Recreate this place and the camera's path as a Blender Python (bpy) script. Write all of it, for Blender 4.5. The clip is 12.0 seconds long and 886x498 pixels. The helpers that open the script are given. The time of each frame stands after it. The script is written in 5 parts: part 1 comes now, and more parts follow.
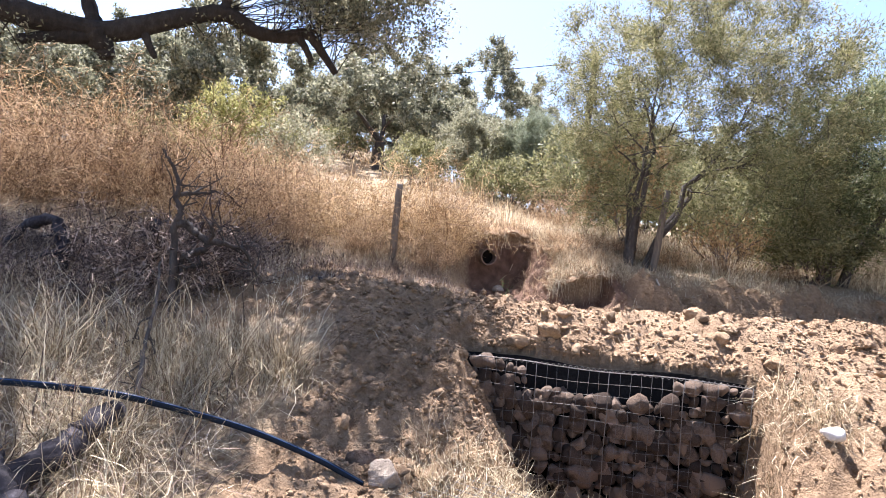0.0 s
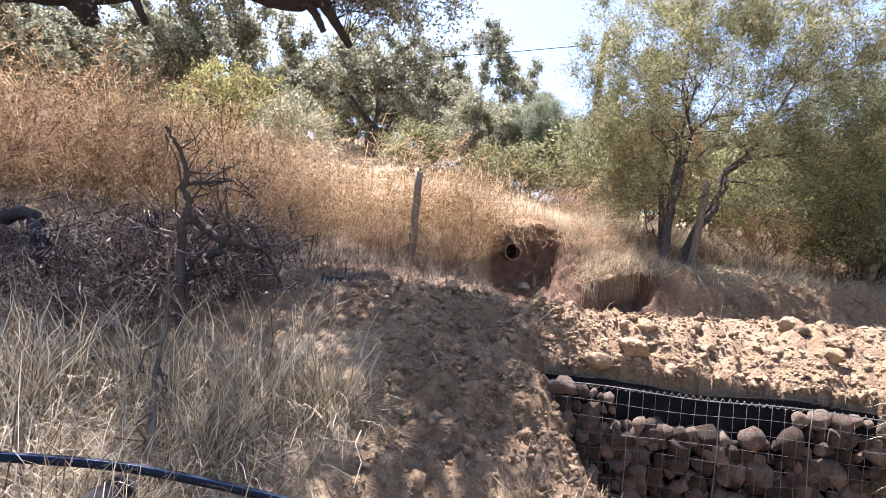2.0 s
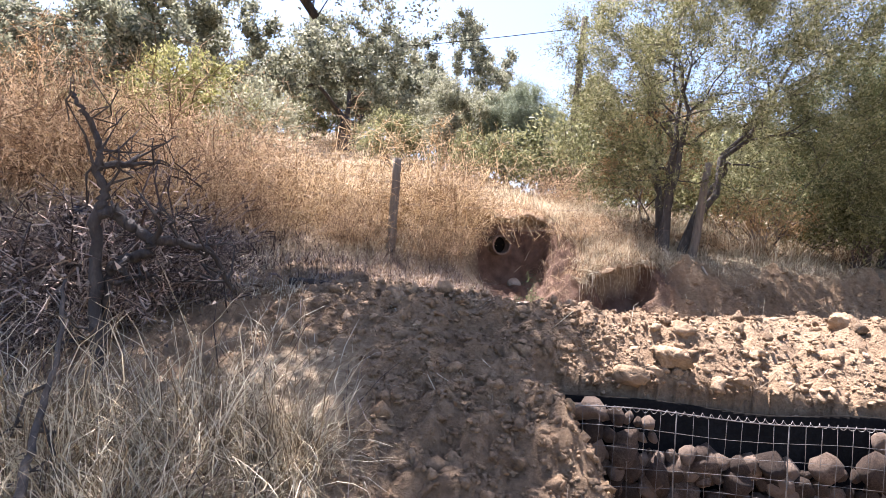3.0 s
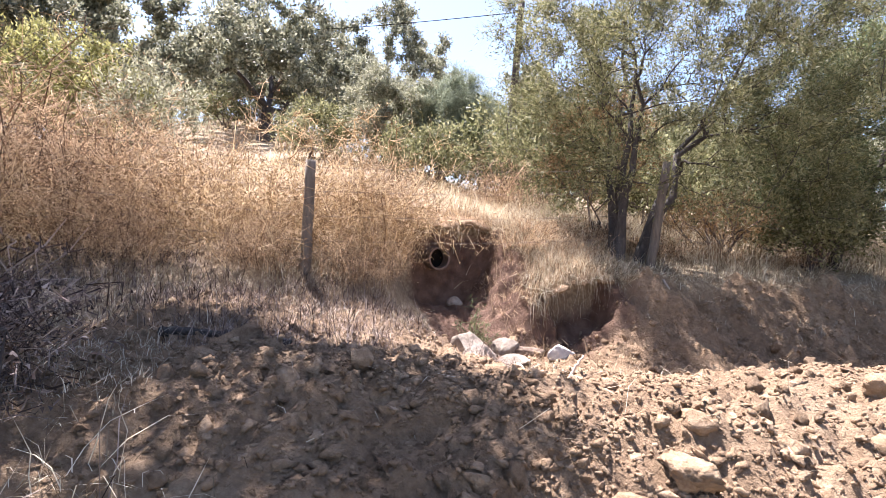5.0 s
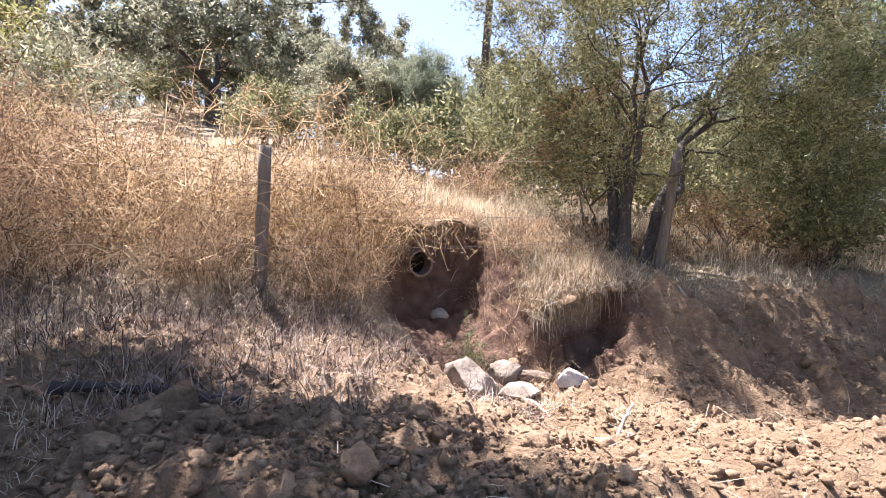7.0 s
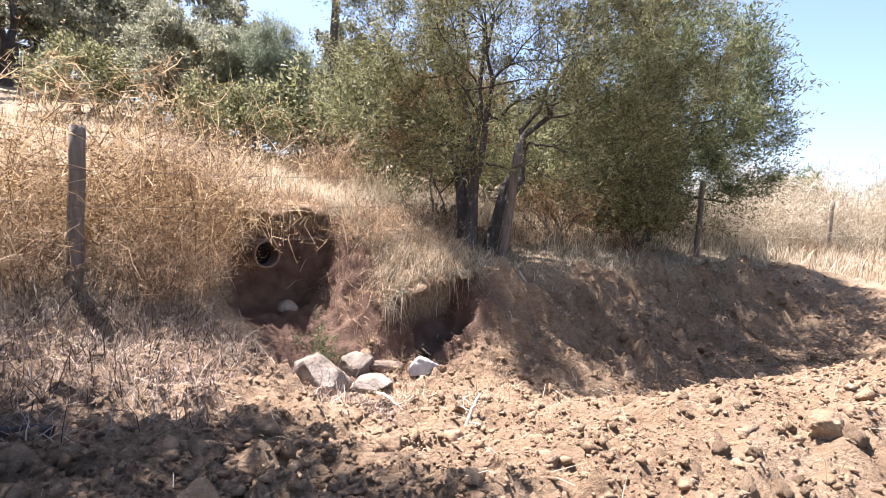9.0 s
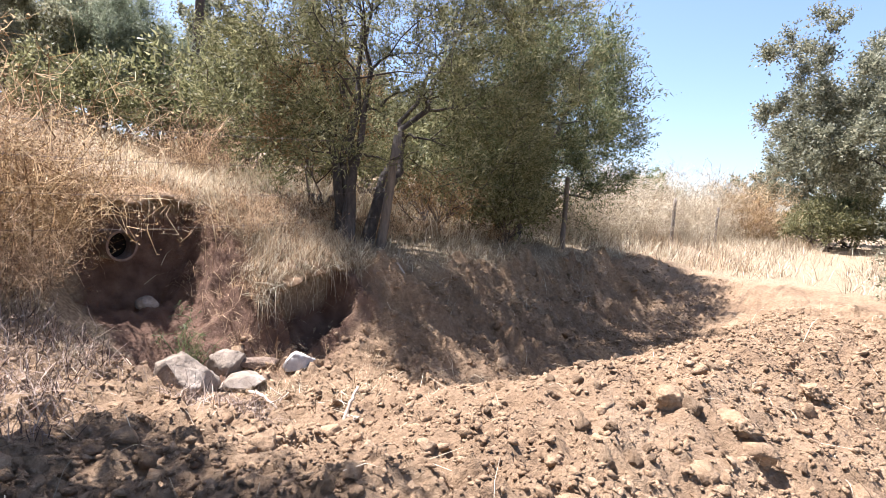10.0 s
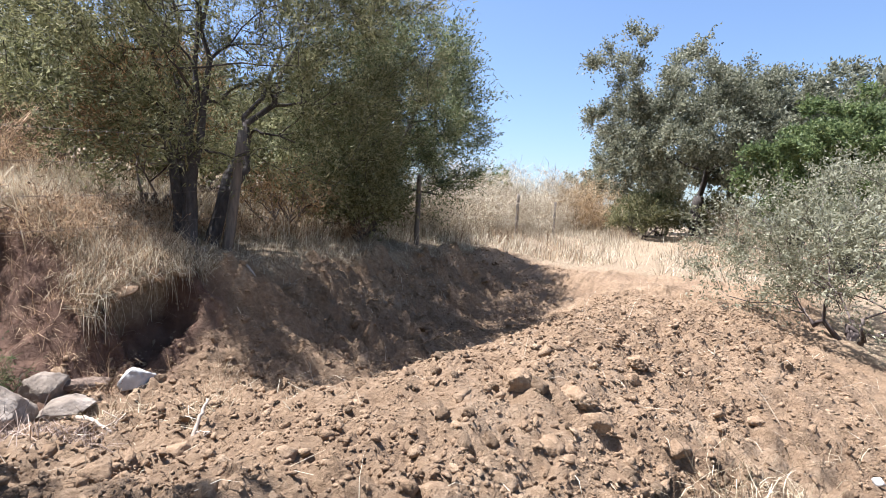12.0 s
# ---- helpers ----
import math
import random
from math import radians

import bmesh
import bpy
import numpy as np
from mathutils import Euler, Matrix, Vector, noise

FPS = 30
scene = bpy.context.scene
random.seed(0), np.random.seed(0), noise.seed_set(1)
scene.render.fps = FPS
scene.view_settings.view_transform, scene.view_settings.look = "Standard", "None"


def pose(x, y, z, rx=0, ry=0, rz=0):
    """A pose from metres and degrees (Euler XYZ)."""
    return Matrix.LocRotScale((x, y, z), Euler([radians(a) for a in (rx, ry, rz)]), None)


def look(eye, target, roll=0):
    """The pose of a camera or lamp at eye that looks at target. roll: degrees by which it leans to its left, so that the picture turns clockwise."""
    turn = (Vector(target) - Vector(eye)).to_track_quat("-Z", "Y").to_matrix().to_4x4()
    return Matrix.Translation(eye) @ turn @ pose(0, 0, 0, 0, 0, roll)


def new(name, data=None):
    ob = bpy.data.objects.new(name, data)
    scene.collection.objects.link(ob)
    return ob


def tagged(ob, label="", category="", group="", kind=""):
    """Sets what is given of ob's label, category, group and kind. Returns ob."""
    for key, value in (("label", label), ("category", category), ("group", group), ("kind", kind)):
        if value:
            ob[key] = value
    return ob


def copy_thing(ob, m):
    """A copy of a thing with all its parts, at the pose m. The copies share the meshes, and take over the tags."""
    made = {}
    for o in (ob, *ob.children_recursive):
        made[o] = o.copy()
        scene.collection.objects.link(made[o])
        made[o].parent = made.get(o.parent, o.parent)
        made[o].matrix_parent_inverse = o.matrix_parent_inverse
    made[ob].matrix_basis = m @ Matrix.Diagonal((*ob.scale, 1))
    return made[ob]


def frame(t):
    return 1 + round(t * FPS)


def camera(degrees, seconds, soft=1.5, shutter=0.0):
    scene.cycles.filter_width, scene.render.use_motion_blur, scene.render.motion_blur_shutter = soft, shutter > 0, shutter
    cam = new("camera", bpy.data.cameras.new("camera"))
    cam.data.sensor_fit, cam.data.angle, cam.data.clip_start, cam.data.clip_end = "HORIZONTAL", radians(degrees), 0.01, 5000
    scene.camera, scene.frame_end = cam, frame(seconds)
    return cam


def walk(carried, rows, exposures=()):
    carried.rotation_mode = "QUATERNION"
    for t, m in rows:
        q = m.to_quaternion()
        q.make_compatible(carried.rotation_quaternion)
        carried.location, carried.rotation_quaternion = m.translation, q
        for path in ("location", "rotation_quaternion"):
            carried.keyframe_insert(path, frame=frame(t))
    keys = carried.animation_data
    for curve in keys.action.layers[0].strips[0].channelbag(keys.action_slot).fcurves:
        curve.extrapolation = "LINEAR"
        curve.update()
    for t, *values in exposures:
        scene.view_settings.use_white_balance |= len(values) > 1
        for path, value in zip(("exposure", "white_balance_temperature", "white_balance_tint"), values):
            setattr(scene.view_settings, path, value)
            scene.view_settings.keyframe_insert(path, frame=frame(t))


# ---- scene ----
cam = camera(76.3, 12.0, soft=0.55)
PATH = [
    (0, (0.119, 0.133, 1.384), (-0.854, 1.88, 1.424), 5.3),
    (0.5, (0.038, 0.118, 1.374), (-0.936, 1.864, 1.4), 5.3),
    (1, (-0.158, 0.248, 1.348), (-1.131, 1.995, 1.358), 5.3),
    (1.5, (-0.376, 0.413, 1.434), (-1.33, 2.17, 1.437), 5.3),
    (2, (-0.744, 0.554, 1.44), (-1.665, 2.329, 1.442), 5.3),
    (2.5, (-0.947, 0.723, 1.457), (-1.823, 2.521, 1.465), 4.6),
    (3, (-1.175, 1.187, 1.422), (-2.017, 3.001, 1.416), 3.9),
    (3.2, (-1.251, 1.345, 1.464), (-2.082, 3.164, 1.455), 3.7),
    (4.8, (-1.562, 2.195, 1.687), (-2.21, 4.087, 1.663), 2.8),
    (5, (-1.57, 2.243, 1.744), (-2.202, 4.14, 1.709), 2.8),
    (5.5, (-1.616, 2.359, 1.753), (-2.234, 4.261, 1.714), 2.8),
    (6, (-1.828, 2.636, 1.709), (-2.435, 4.54, 1.645), 2.9),
    (6.5, (-2.108, 3.013, 1.845), (-2.668, 4.932, 1.773), 2.9),
    (6.7, (-2.147, 3.114, 1.849), (-2.666, 5.044, 1.781), 2.7),
    (8.3, (-2.165, 3.159, 1.978), (-2.455, 5.136, 1.88), 2.5),
    (8.5, (-2.17, 3.161, 1.981), (-2.354, 5.149, 1.872), 2.6),
    (9, (-2.162, 3.178, 1.98), (-2.12, 5.174, 1.855), 2.8),
    (9.5, (-2.156, 3.189, 1.978), (-1.897, 5.168, 1.845), 3.3),
    (10, (-2.161, 3.187, 1.977), (-1.693, 5.127, 1.848), 3.6),
    (10.5, (-2.168, 3.182, 1.976), (-1.519, 5.07, 1.855), 3.5),
    (11, (-2.169, 3.183, 1.976), (-1.365, 5.011, 1.863), 3.2),
    (11.5, (-2.168, 3.184, 1.976), (-1.265, 4.964, 1.865), 2.8),
    (12, (-2.166, 3.185, 1.976), (-1.222, 4.945, 1.865), 2.5),
]
walk(cam, [(t, look(eye, target, roll)) for t, eye, target, roll in PATH], [(0, 2.27, 6000, 19), (3, 2.37, 6020, 21), (7, 2.22, 6020, 21), (10, 1.95, 6000, 18), (12, 1.57, 5700, 14)])

# ---- world, sun ----
SUN = Vector((-0.75, 0.64, 2.2)).normalized()
world = bpy.data.worlds.new("sky")
world.use_nodes = True
scene.world = world
wn = world.node_tree.nodes
sky = wn.new("ShaderNodeTexSky")
sky.sky_type, sky.sun_disc = "NISHITA", False
sky.sun_elevation = math.asin(SUN.z)
sky.sun_rotation = math.atan2(SUN.x, SUN.y)
sky.air_density, sky.dust_density, sky.ozone_density = 1.0, 1.3, 1.5
wn["Background"].inputs["Strength"].default_value = 0.068
world.node_tree.links.new(sky.outputs[0], wn["Background"].inputs["Color"])
sun = new("sun", bpy.data.lights.new("sun", "SUN"))
sun.data.energy, sun.data.angle, sun.data.color = 5.0, radians(0.55), (1.0, 0.955, 0.89)
sun.matrix_world = look(SUN * 60, (0, 0, 0))

# ---- materials ----
def material(name, stops, scale, rough=0.9, bump=0.3, bump_scale=None, relief=0.02, island=0.0, obj=0.0, translucent=0.0, metal=0.0, big=0.35, stretch=(1, 1, 1), spec=0.25):
    """Noise-driven colour in two scales, with bump; island / obj: how far single pieces differ in brightness."""
    m = bpy.data.materials.new(name)
    m.use_nodes = True
    nt = m.node_tree
    n, l = nt.nodes, nt.links
    bsdf = n["Principled BSDF"]
    bsdf.inputs["Roughness"].default_value, bsdf.inputs["Metallic"].default_value = rough, metal
    bsdf.inputs["Specular IOR Level"].default_value = spec
    co = n.new("ShaderNodeTexCoord")
    mp = n.new("ShaderNodeMapping")
    mp.inputs["Scale"].default_value = stretch
    l.new(co.outputs["Object"], mp.inputs["Vector"])
    fine, wide = n.new("ShaderNodeTexNoise"), n.new("ShaderNodeTexNoise")
    fine.inputs["Scale"].default_value, wide.inputs["Scale"].default_value = scale, scale * 0.08
    fine.inputs["Detail"].default_value, fine.inputs["Roughness"].default_value = 8, 0.7
    for t in (fine, wide):
        l.new(mp.outputs[0], t.inputs["Vector"])
    mix = n.new("ShaderNodeMix")
    mix.inputs[0].default_value = big
    l.new(fine.outputs[0], mix.inputs[2]), l.new(wide.outputs[0], mix.inputs[3])
    value = mix.outputs[0]
    for amount, node, out in ((island, "ShaderNodeNewGeometry", "Random Per Island"), (obj, "ShaderNodeObjectInfo", "Random")):
        if amount:
            r = n.new(node)
            ma = n.new("ShaderNodeMath")
            ma.operation = "MULTIPLY_ADD"
            ma.inputs[1].default_value, ma.inputs[2].default_value = amount, -amount / 2
            l.new(r.outputs[out], ma.inputs[0])
            ad = n.new("ShaderNodeMath")
            l.new(value, ad.inputs[0]), l.new(ma.outputs[0], ad.inputs[1])
            value = ad.outputs[0]
    ramp = n.new("ShaderNodeValToRGB")
    lo, hi = 0.28, 0.72
    els = ramp.color_ramp.elements
    while len(els) < len(stops):
        els.new(0.5)
    for k, c in enumerate(stops):
        els[k].position, els[k].color = lo + (hi - lo) * k / (len(stops) - 1), (*c, 1)
    l.new(value, ramp.inputs[0])
    l.new(ramp.outputs[0], bsdf.inputs["Base Color"])
    if bump:
        b = n.new("ShaderNodeBump")
        b.inputs["Strength"].default_value, b.inputs["Distance"].default_value = bump, relief
        tex = fine
        if bump_scale:
            tex = n.new("ShaderNodeTexNoise")
            tex.inputs["Scale"].default_value, tex.inputs["Detail"].default_value, tex.inputs["Roughness"].default_value = bump_scale, 9, 0.68
            l.new(mp.outputs[0], tex.inputs["Vector"])
        l.new(tex.outputs[0], b.inputs["Height"]), l.new(b.outputs[0], bsdf.inputs["Normal"])
    if translucent:
        tr, add = n.new("ShaderNodeBsdfTranslucent"), n.new("ShaderNodeMixShader")
        add.inputs[0].default_value = translucent
        l.new(ramp.outputs[0], tr.inputs["Color"])
        l.new(bsdf.outputs[0], add.inputs[1]), l.new(tr.outputs[0], add.inputs[2])
        l.new(add.outputs[0], n["Material Output"].inputs["Surface"])
    return m


SOIL = [(0.115, 0.07, 0.039), (0.275, 0.182, 0.106), (0.43, 0.31, 0.195)]
M_clod = material("clod", SOIL, 26, bump=1.0, bump_scale=50, relief=0.02, island=0.12, obj=0.12)
M_stone = material("stone", [(0.05, 0.033, 0.023), (0.115, 0.077, 0.054), (0.27, 0.195, 0.142)], 9, bump=0.9, bump_scale=34, relief=0.03, obj=0.55)
M_grey = material("grey_stone", [(0.11, 0.083, 0.06), (0.29, 0.235, 0.18), (0.52, 0.455, 0.38)], 8, bump=1.0, bump_scale=24, relief=0.03)
M_white = material("white_stone", [(0.28, 0.265, 0.24), (0.46, 0.44, 0.405), (0.6, 0.58, 0.54)], 10, bump=0.4)
M_bark = material("bark", [(0.022, 0.018, 0.016), (0.065, 0.054, 0.046), (0.14, 0.12, 0.1)], 22, bump=0.9, stretch=(1, 1, 0.35))
M_oakbark = material("oak_bark", [(0.012, 0.01, 0.009), (0.034, 0.029, 0.025), (0.08, 0.07, 0.06)], 16, bump=1.0, relief=0.05, stretch=(1, 1, 0.5))
M_burnt = material("burnt_bark", [(0.01, 0.009, 0.01), (0.028, 0.024, 0.028), (0.11, 0.1, 0.11)], 26, bump=0.9)
M_twig = material("twig", [(0.06, 0.045, 0.038), (0.13, 0.1, 0.085), (0.22, 0.18, 0.15)], 20, bump=0, island=0.4)
M_stick = material("stick", [(0.25, 0.19, 0.14), (0.42, 0.34, 0.26), (0.55, 0.47, 0.37)], 20, bump=0.3)
M_post = material("post_wood", [(0.06, 0.049, 0.04), (0.16, 0.132, 0.105), (0.28, 0.235, 0.19)], 30, bump=0.7, stretch=(1, 1, 0.12))
M_pole = material("pole_wood", [(0.035, 0.025, 0.02), (0.085, 0.06, 0.05), (0.14, 0.1, 0.08)], 20, bump=0.5, stretch=(1, 1, 0.1))
M_wire = material("wire", [(0.1, 0.09, 0.085), (0.19, 0.175, 0.16), (0.27, 0.245, 0.22)], 30, rough=0.55, bump=0, metal=0.6)
M_rusty_wire = material("rusty_wire", [(0.06, 0.045, 0.035), (0.13, 0.1, 0.08), (0.2, 0.16, 0.13)], 30, rough=0.75, bump=0, metal=0.3)
M_fabric = material("fabric", [(0.006, 0.005, 0.005), (0.011, 0.01, 0.009), (0.022, 0.02, 0.018)], 40, bump=0.3, rough=1.0, spec=0.02)
M_hose = material("hose", [(0.006, 0.009, 0.014), (0.01, 0.016, 0.026), (0.024, 0.032, 0.042)], 18, rough=0.6, bump=0.1, spec=0.12)
M_stripe = material("hose_stripe", [(0.008, 0.03, 0.09), (0.012, 0.05, 0.14)], 18, rough=0.4, bump=0)
M_concrete = material("pipe", [(0.09, 0.058, 0.042), (0.16, 0.112, 0.085), (0.25, 0.19, 0.15)], 20, bump=0.4)
M_straw = material("straw", [(0.15, 0.105, 0.06), (0.42, 0.33, 0.2), (0.7, 0.6, 0.42)], 3, bump=0, island=0.8, translucent=0.28)
M_pale = material("pale_straw", [(0.2, 0.15, 0.095), (0.46, 0.375, 0.25), (0.72, 0.64, 0.48)], 3, bump=0, island=0.8, translucent=0.28)
M_gold = material("golden_stem", [(0.13, 0.075, 0.036), (0.37, 0.245, 0.12), (0.66, 0.5, 0.3)], 2.5, bump=0, island=0.8, translucent=0.32)
M_rust = material("rusty_stem", [(0.1, 0.06, 0.035), (0.31, 0.2, 0.115), (0.58, 0.425, 0.265)], 2.5, bump=0, island=0.8, translucent=0.28)
M_dead = material("dead_twig", [(0.055, 0.037, 0.03), (0.155, 0.108, 0.086), (0.4, 0.31, 0.24)], 5, bump=0, island=0.7)
def leaves_mat(name, a, b, c, tr=0.42):
    return material(name, [a, b, c], 1.6, rough=0.55, bump=0, island=0.5, translucent=tr, big=0.5)
M_olive = leaves_mat("olive_leaf", (0.085, 0.088, 0.036), (0.19, 0.182, 0.083), (0.335, 0.32, 0.172), 0.48)
M_olive2 = leaves_mat("dark_olive_leaf", (0.06, 0.078, 0.033), (0.13, 0.147, 0.066), (0.26, 0.265, 0.135), 0.48)
M_oak = leaves_mat("oak_leaf", (0.1, 0.104, 0.067), (0.208, 0.208, 0.134), (0.37, 0.36, 0.25), 0.42)
M_silver = leaves_mat("silver_leaf", (0.145, 0.142, 0.085), (0.275, 0.268, 0.172), (0.43, 0.415, 0.29))
M_feather = leaves_mat("feathery_leaf", (0.13, 0.15, 0.09), (0.23, 0.255, 0.165), (0.34, 0.36, 0.25))
M_fresh = leaves_mat("fresh_leaf", (0.15, 0.15, 0.045), (0.29, 0.275, 0.1), (0.44, 0.41, 0.18), 0.4)
M_green = leaves_mat("green_leaf", (0.073, 0.104, 0.037), (0.134, 0.171, 0.063), (0.232, 0.268, 0.110))
M_brownleaf = leaves_mat("brown_leaf", (0.146, 0.091, 0.043), (0.293, 0.183, 0.085), (0.439, 0.305, 0.159))


# ---- mesh tools ----
def mesh(name, verts, faces, mat, smooth=False):
    verts, faces = np.asarray(verts, dtype=np.float32), np.asarray(faces, dtype=np.int32)
    me = bpy.data.meshes.new(name)
    k = faces.shape[1]
    me.vertices.add(len(verts))
    me.vertices.foreach_set("co", verts.ravel())
    me.loops.add(faces.size)
    me.loops.foreach_set("vertex_index", faces.ravel())
    me.polygons.add(len(faces))
    me.polygons.foreach_set("loop_start", np.arange(0, faces.size, k, dtype=np.int32))
    if smooth:
        me.polygons.foreach_set("use_smooth", np.ones(len(faces), dtype=bool))
    me.update(calc_edges=True)
    me.materials.append(mat)
    return me


class Pile:
    """Collects pieces of equal face size into one mesh."""
    def __init__(self):
        self.v, self.f, self.n = [], [], 0

    def add(self, v, f):
        self.v.append(np.asarray(v, dtype=np.float64)), self.f.append(np.asarray(f) + self.n)
        self.n += len(v)

    def mesh(self, name, mat, smooth=False):
        return mesh(name, np.concatenate(self.v), np.concatenate(self.f), mat, smooth)


def part(name, me, parent, label=""):
    ob = new(name, me)
    ob.parent = parent
    return tagged(ob, label) if label else ob


def thing(name, label, category, at=(0, 0, 0), group="", kind="", data=None):
    ob = new(name, data)
    ob.location = at
    return tagged(ob, label, category, group, kind)


def tube(points, radii, sides=6):
    p = np.array(points, dtype=float)
    n = len(p)
    r = np.broadcast_to(np.asarray(radii, dtype=float), (n,))
    d = np.gradient(p, axis=0)
    d /= np.linalg.norm(d, axis=1)[:, None] + 1e-9
    ref = np.where(np.abs(d[:, 2:3]) > 0.9, np.array([[1.0, 0, 0]]), np.array([[0, 0, 1.0]]))
    ref = np.broadcast_to(ref[0], (n, 3)) if n > 1 else ref
    a = np.cross(d, ref)
    a /= np.linalg.norm(a, axis=1)[:, None] + 1e-9
    b = np.cross(d, a)
    t = np.linspace(0, 2 * np.pi, sides, endpoint=False)
    v = p[:, None] + r[:, None, None] * (np.cos(t)[None, :, None] * a[:, None] + np.sin(t)[None, :, None] * b[:, None])
    i, j = np.meshgrid(np.arange(n - 1), np.arange(sides), indexing="ij")
    k = (j + 1) % sides
    f = np.stack([i * sides + j, i * sides + k, (i + 1) * sides + k, (i + 1) * sides + j], -1).reshape(-1, 4)
    v = v.reshape(-1, 3)
    caps = []
    for row in (0, n - 1):
        base = row * sides
        for q in range(0, sides - 2, 2):
            caps.append([base, base + q + 1, base + q + 2, base + min(q + 3, sides - 1)])
    return v, np.concatenate([f, np.array([c for c in caps if len(set(c)) == 4]).reshape(-1, 4)])


def unit(a):
    return a / (np.linalg.norm(a, axis=-1, keepdims=True) + 1e-9)


def leaf_quads(rng, centres, length, width, droop=0.0, along=None, single=False):
    """Leaves as folded diamonds, two triangles each."""
    n = len(centres)
    ax = rng.normal(size=(n, 3)) + np.array([0, 0, -droop])
    ax = unit(ax if along is None else ax * 0.55 + along)
    side = unit(np.cross(ax, rng.normal(size=(n, 3))))
    lift = np.cross(ax, side)
    L = (length * rng.uniform(0.6, 1.3, n))[:, None]
    W = (width * rng.uniform(0.7, 1.2, n))[:, None]
    if single:
        v = np.stack([centres - ax * L / 2 + side * W / 2, centres - ax * L / 2 - side * W / 2, centres + ax * L / 2], 1)
        return v.reshape(-1, 3), np.arange(n * 3).reshape(-1, 3)
    v = np.stack([centres - ax * L / 2, centres + side * W / 2 + lift * W * 0.15, centres + ax * L / 2, centres - side * W / 2 + lift * W * 0.15], 1)
    return v.reshape(-1, 3), np.arange(n * 4).reshape(-1, 4)


def blades(rng, base, h, width, lean, curl=0.6, heading=None, seg=2, stray=0.3):
    """Grass stalks: strips that bow outwards and wander, narrowing to a point."""
    n = len(base)
    a = rng.uniform(0, 2 * np.pi, n) if heading is None else heading
    out = np.stack([np.cos(a), np.sin(a), np.zeros(n)], 1)
    H = (h * np.exp(rng.normal(-0.2, 0.4, n)).clip(0.3, 1.6))[:, None]
    ln = (np.abs(rng.normal(0, lean, n)))[:, None]
    b = a + rng.uniform(0, np.pi, n)
    side = np.stack([np.cos(b), np.sin(b), np.zeros(n)], 1) * (width * rng.uniform(0.6, 1.4, n)[:, None]) / 2
    p, d = base, unit(np.array([0, 0, 1.0]) + out * ln * 0.95)
    rows = [p - side, p + side]
    for k in range(1, seg + 1):
        p = p + d * H / seg
        rows += [p - side * (1 - 0.5 * k / seg), p + side * (1 - 0.5 * k / seg)] if k < seg else [p]
        d = unit(d + (out * (ln * 0.9 + 0.1) + np.array([0, 0, -0.55]) * curl * ln) * 2 / seg + rng.normal(0, stray, (n, 3)))
    m = len(rows)
    k = np.arange(n)[:, None] * m
    faces = []
    for j in range(0, m - 3, 2):
        faces += [k + [j, j + 1, j + 3], k + [j, j + 3, j + 2]]
    return np.stack(rows, 1).reshape(-1, 3), np.concatenate(faces + [k + [m - 3, m - 2, m - 1]])


def ico(sub, rng, rough=0.25, flat=1.0, cut=0.0, near=0.45):
    bm = bmesh.new()
    bmesh.ops.create_icosphere(bm, subdivisions=sub, radius=1)
    v = np.array([q.co[:] for q in bm.verts])
    f = np.array([[q.index for q in face.verts] for face in bm.faces])
    bm.free()
    off = rng.uniform(-50, 50, 3)
    k = np.array([noise.fractal(Vector(p * 1.1 + off), 1.0, 2.0, 3) for p in v])
    v = v * (1 + rough * k[:, None])
    for _ in range(int(cut)):
        d = unit(rng.normal(size=3))
        s = v @ d
        lim = rng.uniform(near, near + 0.3)
        v = v - np.maximum(0, s - lim)[:, None] * d * 0.9
    v[:, 2] *= flat
    return v, f


def turn(rng, n):
    """n random rotation matrices."""
    q = unit(rng.normal(size=(n, 4)))
    w, x, y, z = q.T
    return np.stack([1 - 2 * (y * y + z * z), 2 * (x * y - w * z), 2 * (x * z + w * y), 2 * (x * y + w * z), 1 - 2 * (x * x + z * z), 2 * (y * z - w * x),
                     2 * (x * z - w * y), 2 * (y * z + w * x), 1 - 2 * (x * x + y * y)], 1).reshape(n, 3, 3)


